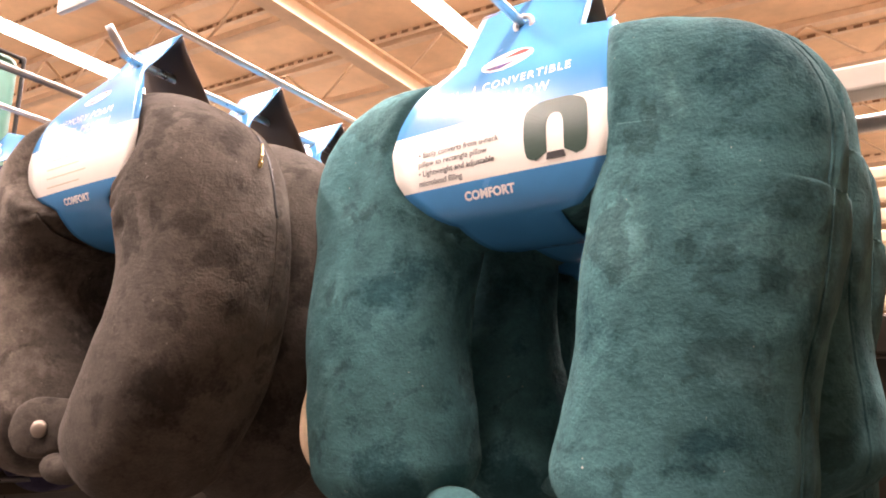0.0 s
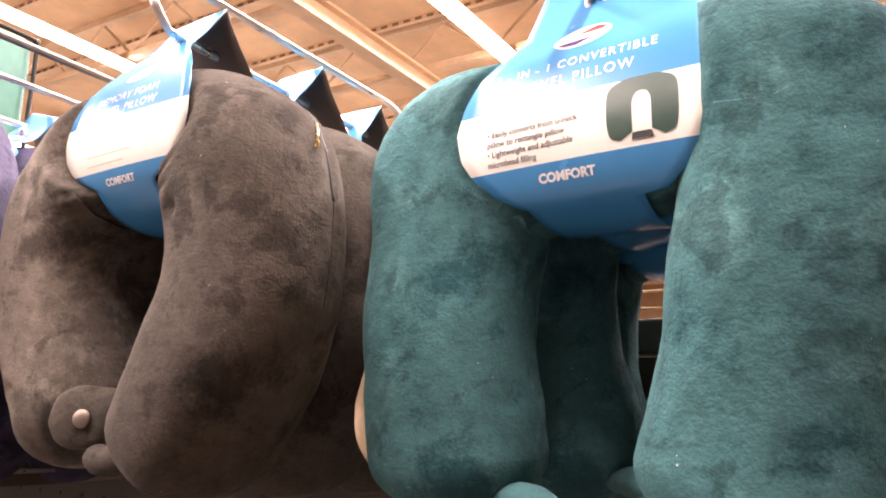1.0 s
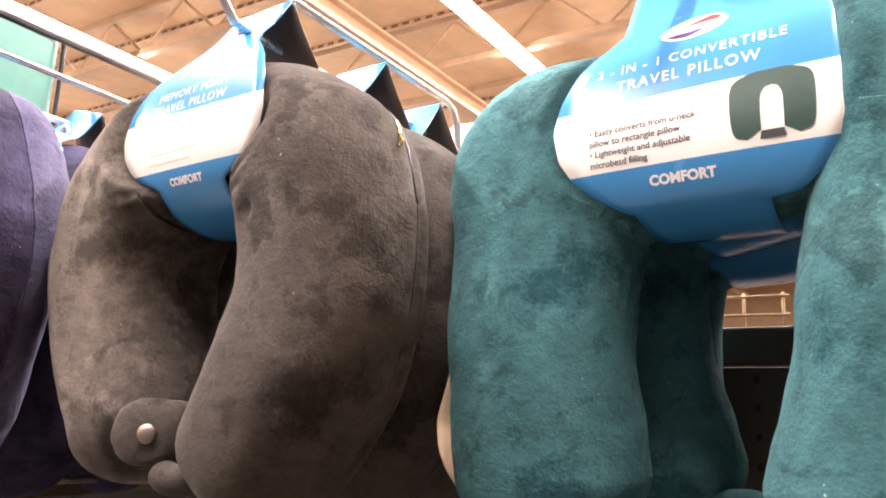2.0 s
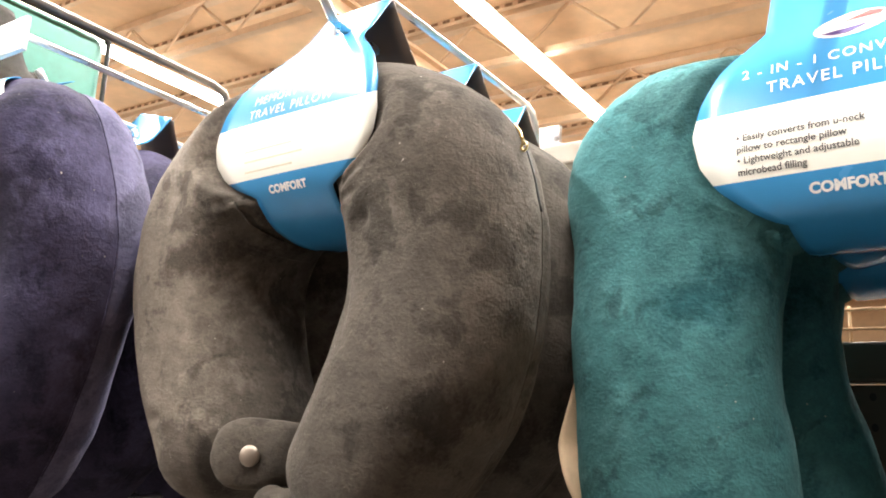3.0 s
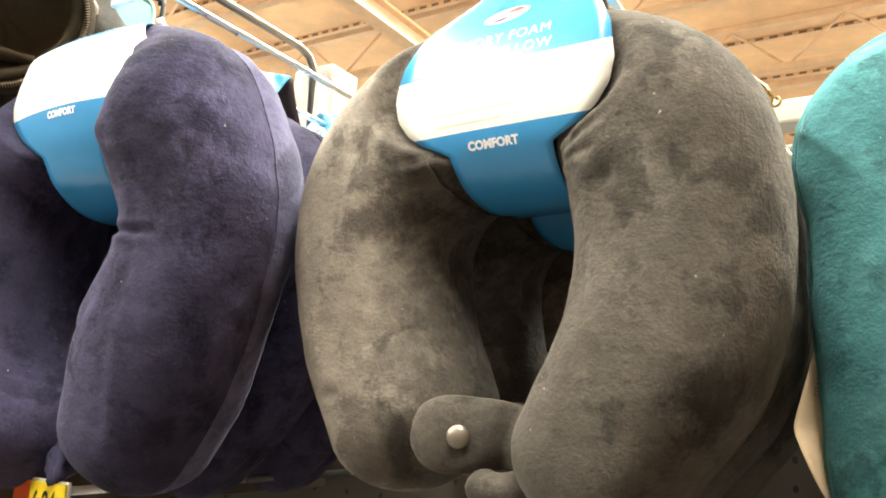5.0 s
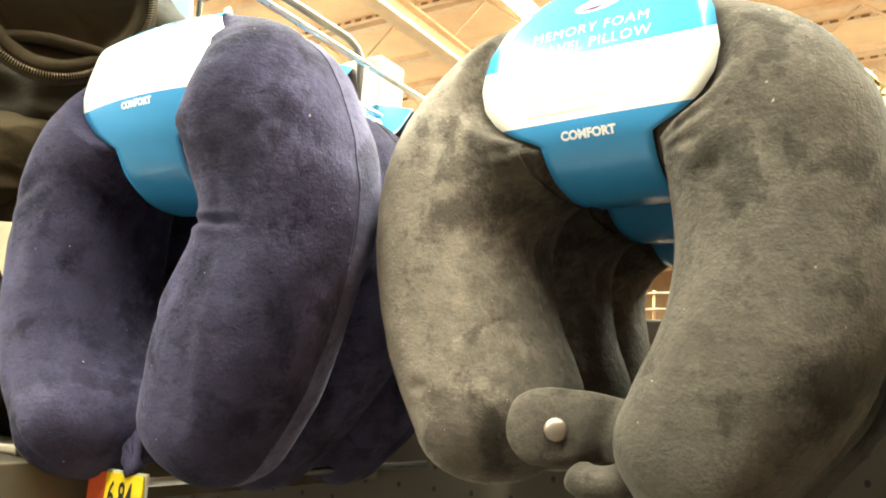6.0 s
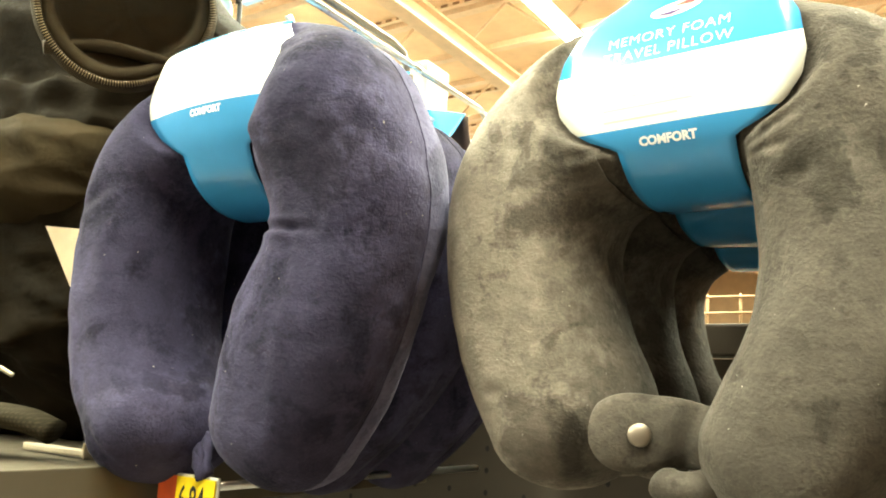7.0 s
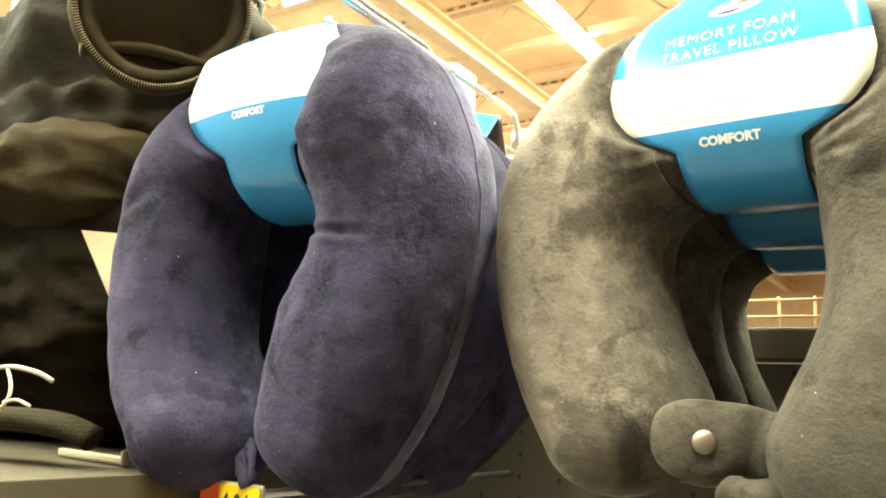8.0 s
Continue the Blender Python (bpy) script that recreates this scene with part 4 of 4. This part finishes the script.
# open pocket with a coil zip round its mouth
RC = Vector((-1.228, 0.405, 1.925))
RN = (Vector((-0.45, -0.1, 1.62)) - RC).normalized()
RU = (Vector((0, 0, 1)) - RN * RN.z).normalized()
RR = RU.cross(RN).normalized()


def mouth(a, grow=0.0, sink=0.0):
    wob = 1 + 0.06 * math.sin(2 * a + 0.6) + 0.03 * math.sin(3 * a)
    return RC + RR * ((0.077 * wob + grow) * math.cos(a)) + RU * ((0.073 * wob + grow) * math.sin(a)) - RN * sink


bm = bmesh.new()
rows = []
for grow, sink in ((0.022, 0.03), (0.018, 0.01), (0.01, 0.0), (0.0, -0.002), (-0.006, 0.004), (-0.008, 0.02), (-0.02, 0.036), (-0.045, 0.048), (-0.065, 0.052)):
    rows.append([bm.verts.new(mouth(2 * math.pi * k / 72, grow, sink + 0.006 * noise.noise(Vector((k * 0.2, grow * 30, 3))))) for k in range(72)])
grid_faces(bm, rows, True)
bm.faces.new(rows[-1])
pocket = part("pocket", bm, LINING_CLOTH, bag, "open black pocket lining")
bm = bmesh.new()
tube(bm, [mouth(2 * math.pi * k / 90, 0.012, -0.003) for k in range(91)], 0.0042, 8)
part("piping", bm, BAG_CLOTH, pocket, "black piping round the pocket mouth")
bm = bmesh.new()
for k in range(190):
    a = 2 * math.pi * k / 190
    p, q = mouth(a, 0.009, -0.0068), mouth(a + 0.008, 0.0155, -0.0072)
    tube(bm, [p, q], 0.0008, 5)
tagged(part("zip_teeth", bm, ZIP_BRONZE, pocket, "grey coil zip teeth"), kind="stuff")
# inner pocket lip
bm = bmesh.new()
tube(bm, spline([RC + RR * -0.08 - RU * 0.06 - RN * 0.01, RC - RU * 0.045 - RN * 0.02 + RR * -0.02, RC + RR * 0.05 - RU * 0.05 - RN * 0.01, RC + RR * 0.09 - RU * 0.055], 8), 0.012, 10, True, 0.6)
part("inner_lip", bm, LINING_CLOTH, pocket, "faded inner lip of the pocket")
# shoulder strap with a metal eyelet
bm = bmesh.new()
tube(bm, spline([(-1.42, 0.6, 2.145), (-1.28, 0.56, 2.005), (-1.19, 0.55, 1.935), (-1.12, 0.54, 1.87), (-1.1, 0.54, 1.82)], 8), 0.034, 14, True, 0.4)
strap = part("shoulder_strap", bm, BAG_CLOTH, bag, "black padded shoulder strap")
bm = bmesh.new()
torus(bm, (-1.255, 0.525, 1.99), (0.55, -0.6, -0.35), 0.014, 0.004)
part("strap_eyelet", bm, NICKEL, strap, "round metal eyelet")
bm = bmesh.new()
tube(bm, spline([(-1.6, 0.37, 1.45), (-1.45, 0.36, 1.455), (-1.36, 0.37, 1.465), (-1.29, 0.39, 1.462), (-1.26, 0.41, 1.45)], 8), 0.026, 14, True, 0.5)
part("mesh_strap", bm, BAG_MESH, bag, "black mesh strap lying on the shelf")
bm = bmesh.new()
tube(bm, spline([(-1.36, 0.325, 1.485), (-1.325, 0.325, 1.512), (-1.295, 0.33, 1.519), (-1.265, 0.34, 1.515), (-1.25, 0.35, 1.507)], 8), 0.0024, 8)
tube(bm, spline([(-1.298, 0.329, 1.517), (-1.28, 0.325, 1.5), (-1.278, 0.322, 1.485), (-1.295, 0.322, 1.474)], 8), 0.0019, 8)
tube(bm, spline([(-1.283, 0.322, 1.484), (-1.265, 0.325, 1.487), (-1.25, 0.33, 1.482)], 6), 0.0018, 8)
part("cord", bm, CORD, bag, "pale drawstring cord")

# green soft case hanging behind
case = tagged(new("luggage_case"), "sea-green soft case with black piping standing on a rail", "case")
bm = bmesh.new()
box(bm, -1.66, -1.53, 0.44, 0.82, 1.823, 2.212, 0.026)
part("shell", bm, GREEN_CLOTH, case)
bm = bmesh.new()
rim = [(-1.527, 0.45, 2.205), (-1.527, 0.79, 2.205), (-1.527, 0.81, 2.196), (-1.527, 0.818, 2.18), (-1.527, 0.818, 1.85)]
tube(bm, spline(rim, 6), 0.0045, 8)
part("piping", bm, BLACK, case)

# folded cream board between the bag and the navy pillows
bm = bmesh.new()
vs = [bm.verts.new(v) for v in ((-1.163, 0.31, 1.646), (-1.08, 0.345, 1.64), (-1.08, 0.345, 1.5), (-1.105, 0.33, 1.55))]
bm.faces.new(vs)
bmesh.ops.solidify(bm, geom=bm.faces[:], thickness=0.003)
tagged(part("display_board", bm, CARDBOARD, smooth=False), "folded cream cardboard flap beside the black backpack", "cardboard flap")

# tall steel tube arm with a bent end
bm = bmesh.new()
tube(bm, [(-1.066, 0.2, 1.972), (-1.066, 0.692, 1.972), (-1.066, 0.714, 1.966), (-1.066, 0.724, 1.95), (-1.066, 0.727, 1.86)], 0.0054, 12)
arm = tagged(part("hanging_arm", bm, DARK_STEEL), "dull grey steel hanging arm bent down at its end", "display arm")
bm = bmesh.new()
box(bm, -1.1, -1.032, BACK - 0.036, BACK + 0.02, 1.76, 1.955, 0.003)
part("wall_bracket", bm, PAINTED_STEEL, arm, "cream wall bracket", False)


# ---- price tag on a lower hook ----
def price_hook(x, y0, z):
    ob = tagged(new("price_hook"), "steel hook arm with a red and yellow price tag", "price tag hook")
    bm = bmesh.new()
    tube(bm, [(x + 0.02, y0, z), (x + 0.02, BACK, z)], 0.0036, 10)
    part("arm", bm, STEEL, ob)
    bm = bmesh.new()
    box(bm, x - 0.034, x + 0.034, y0 - 0.004, y0 - 0.001, z - 0.036, z + 0.008, 0.0008)
    part("holder", bm, CLEAR_PLASTIC, ob, "clear plastic tag holder", False)
    bm = bmesh.new()
    box(bm, x - 0.033, x - 0.0115, y0 - 0.0062, y0 - 0.0045, z - 0.034, z + 0.006)
    part("red_tag_half", bm, TAG_RED, ob, "", False)
    bm = bmesh.new()
    box(bm, x - 0.0112, x + 0.033, y0 - 0.0062, y0 - 0.0045, z - 0.034, z + 0.006)
    tag = part("yellow_tag_half", bm, TAG_YELLOW, ob, "", False)
    vs, fs = glyphs("6.84", 0.03, 1.0, 0.0004)
    bm = bmesh.new()
    made = [bm.verts.new((x + 0.008 + vx * 0.58, y0 - 0.0068, z - 0.021 + vy)) for vx, vy in vs]
    for f in fs:
        try:
            bm.faces.new([made[i] for i in f])
        except ValueError:
            pass
    part("price", bm, BLACK, tag, "black printed price", False)


price_hook(-0.968, 0.35, 1.429)
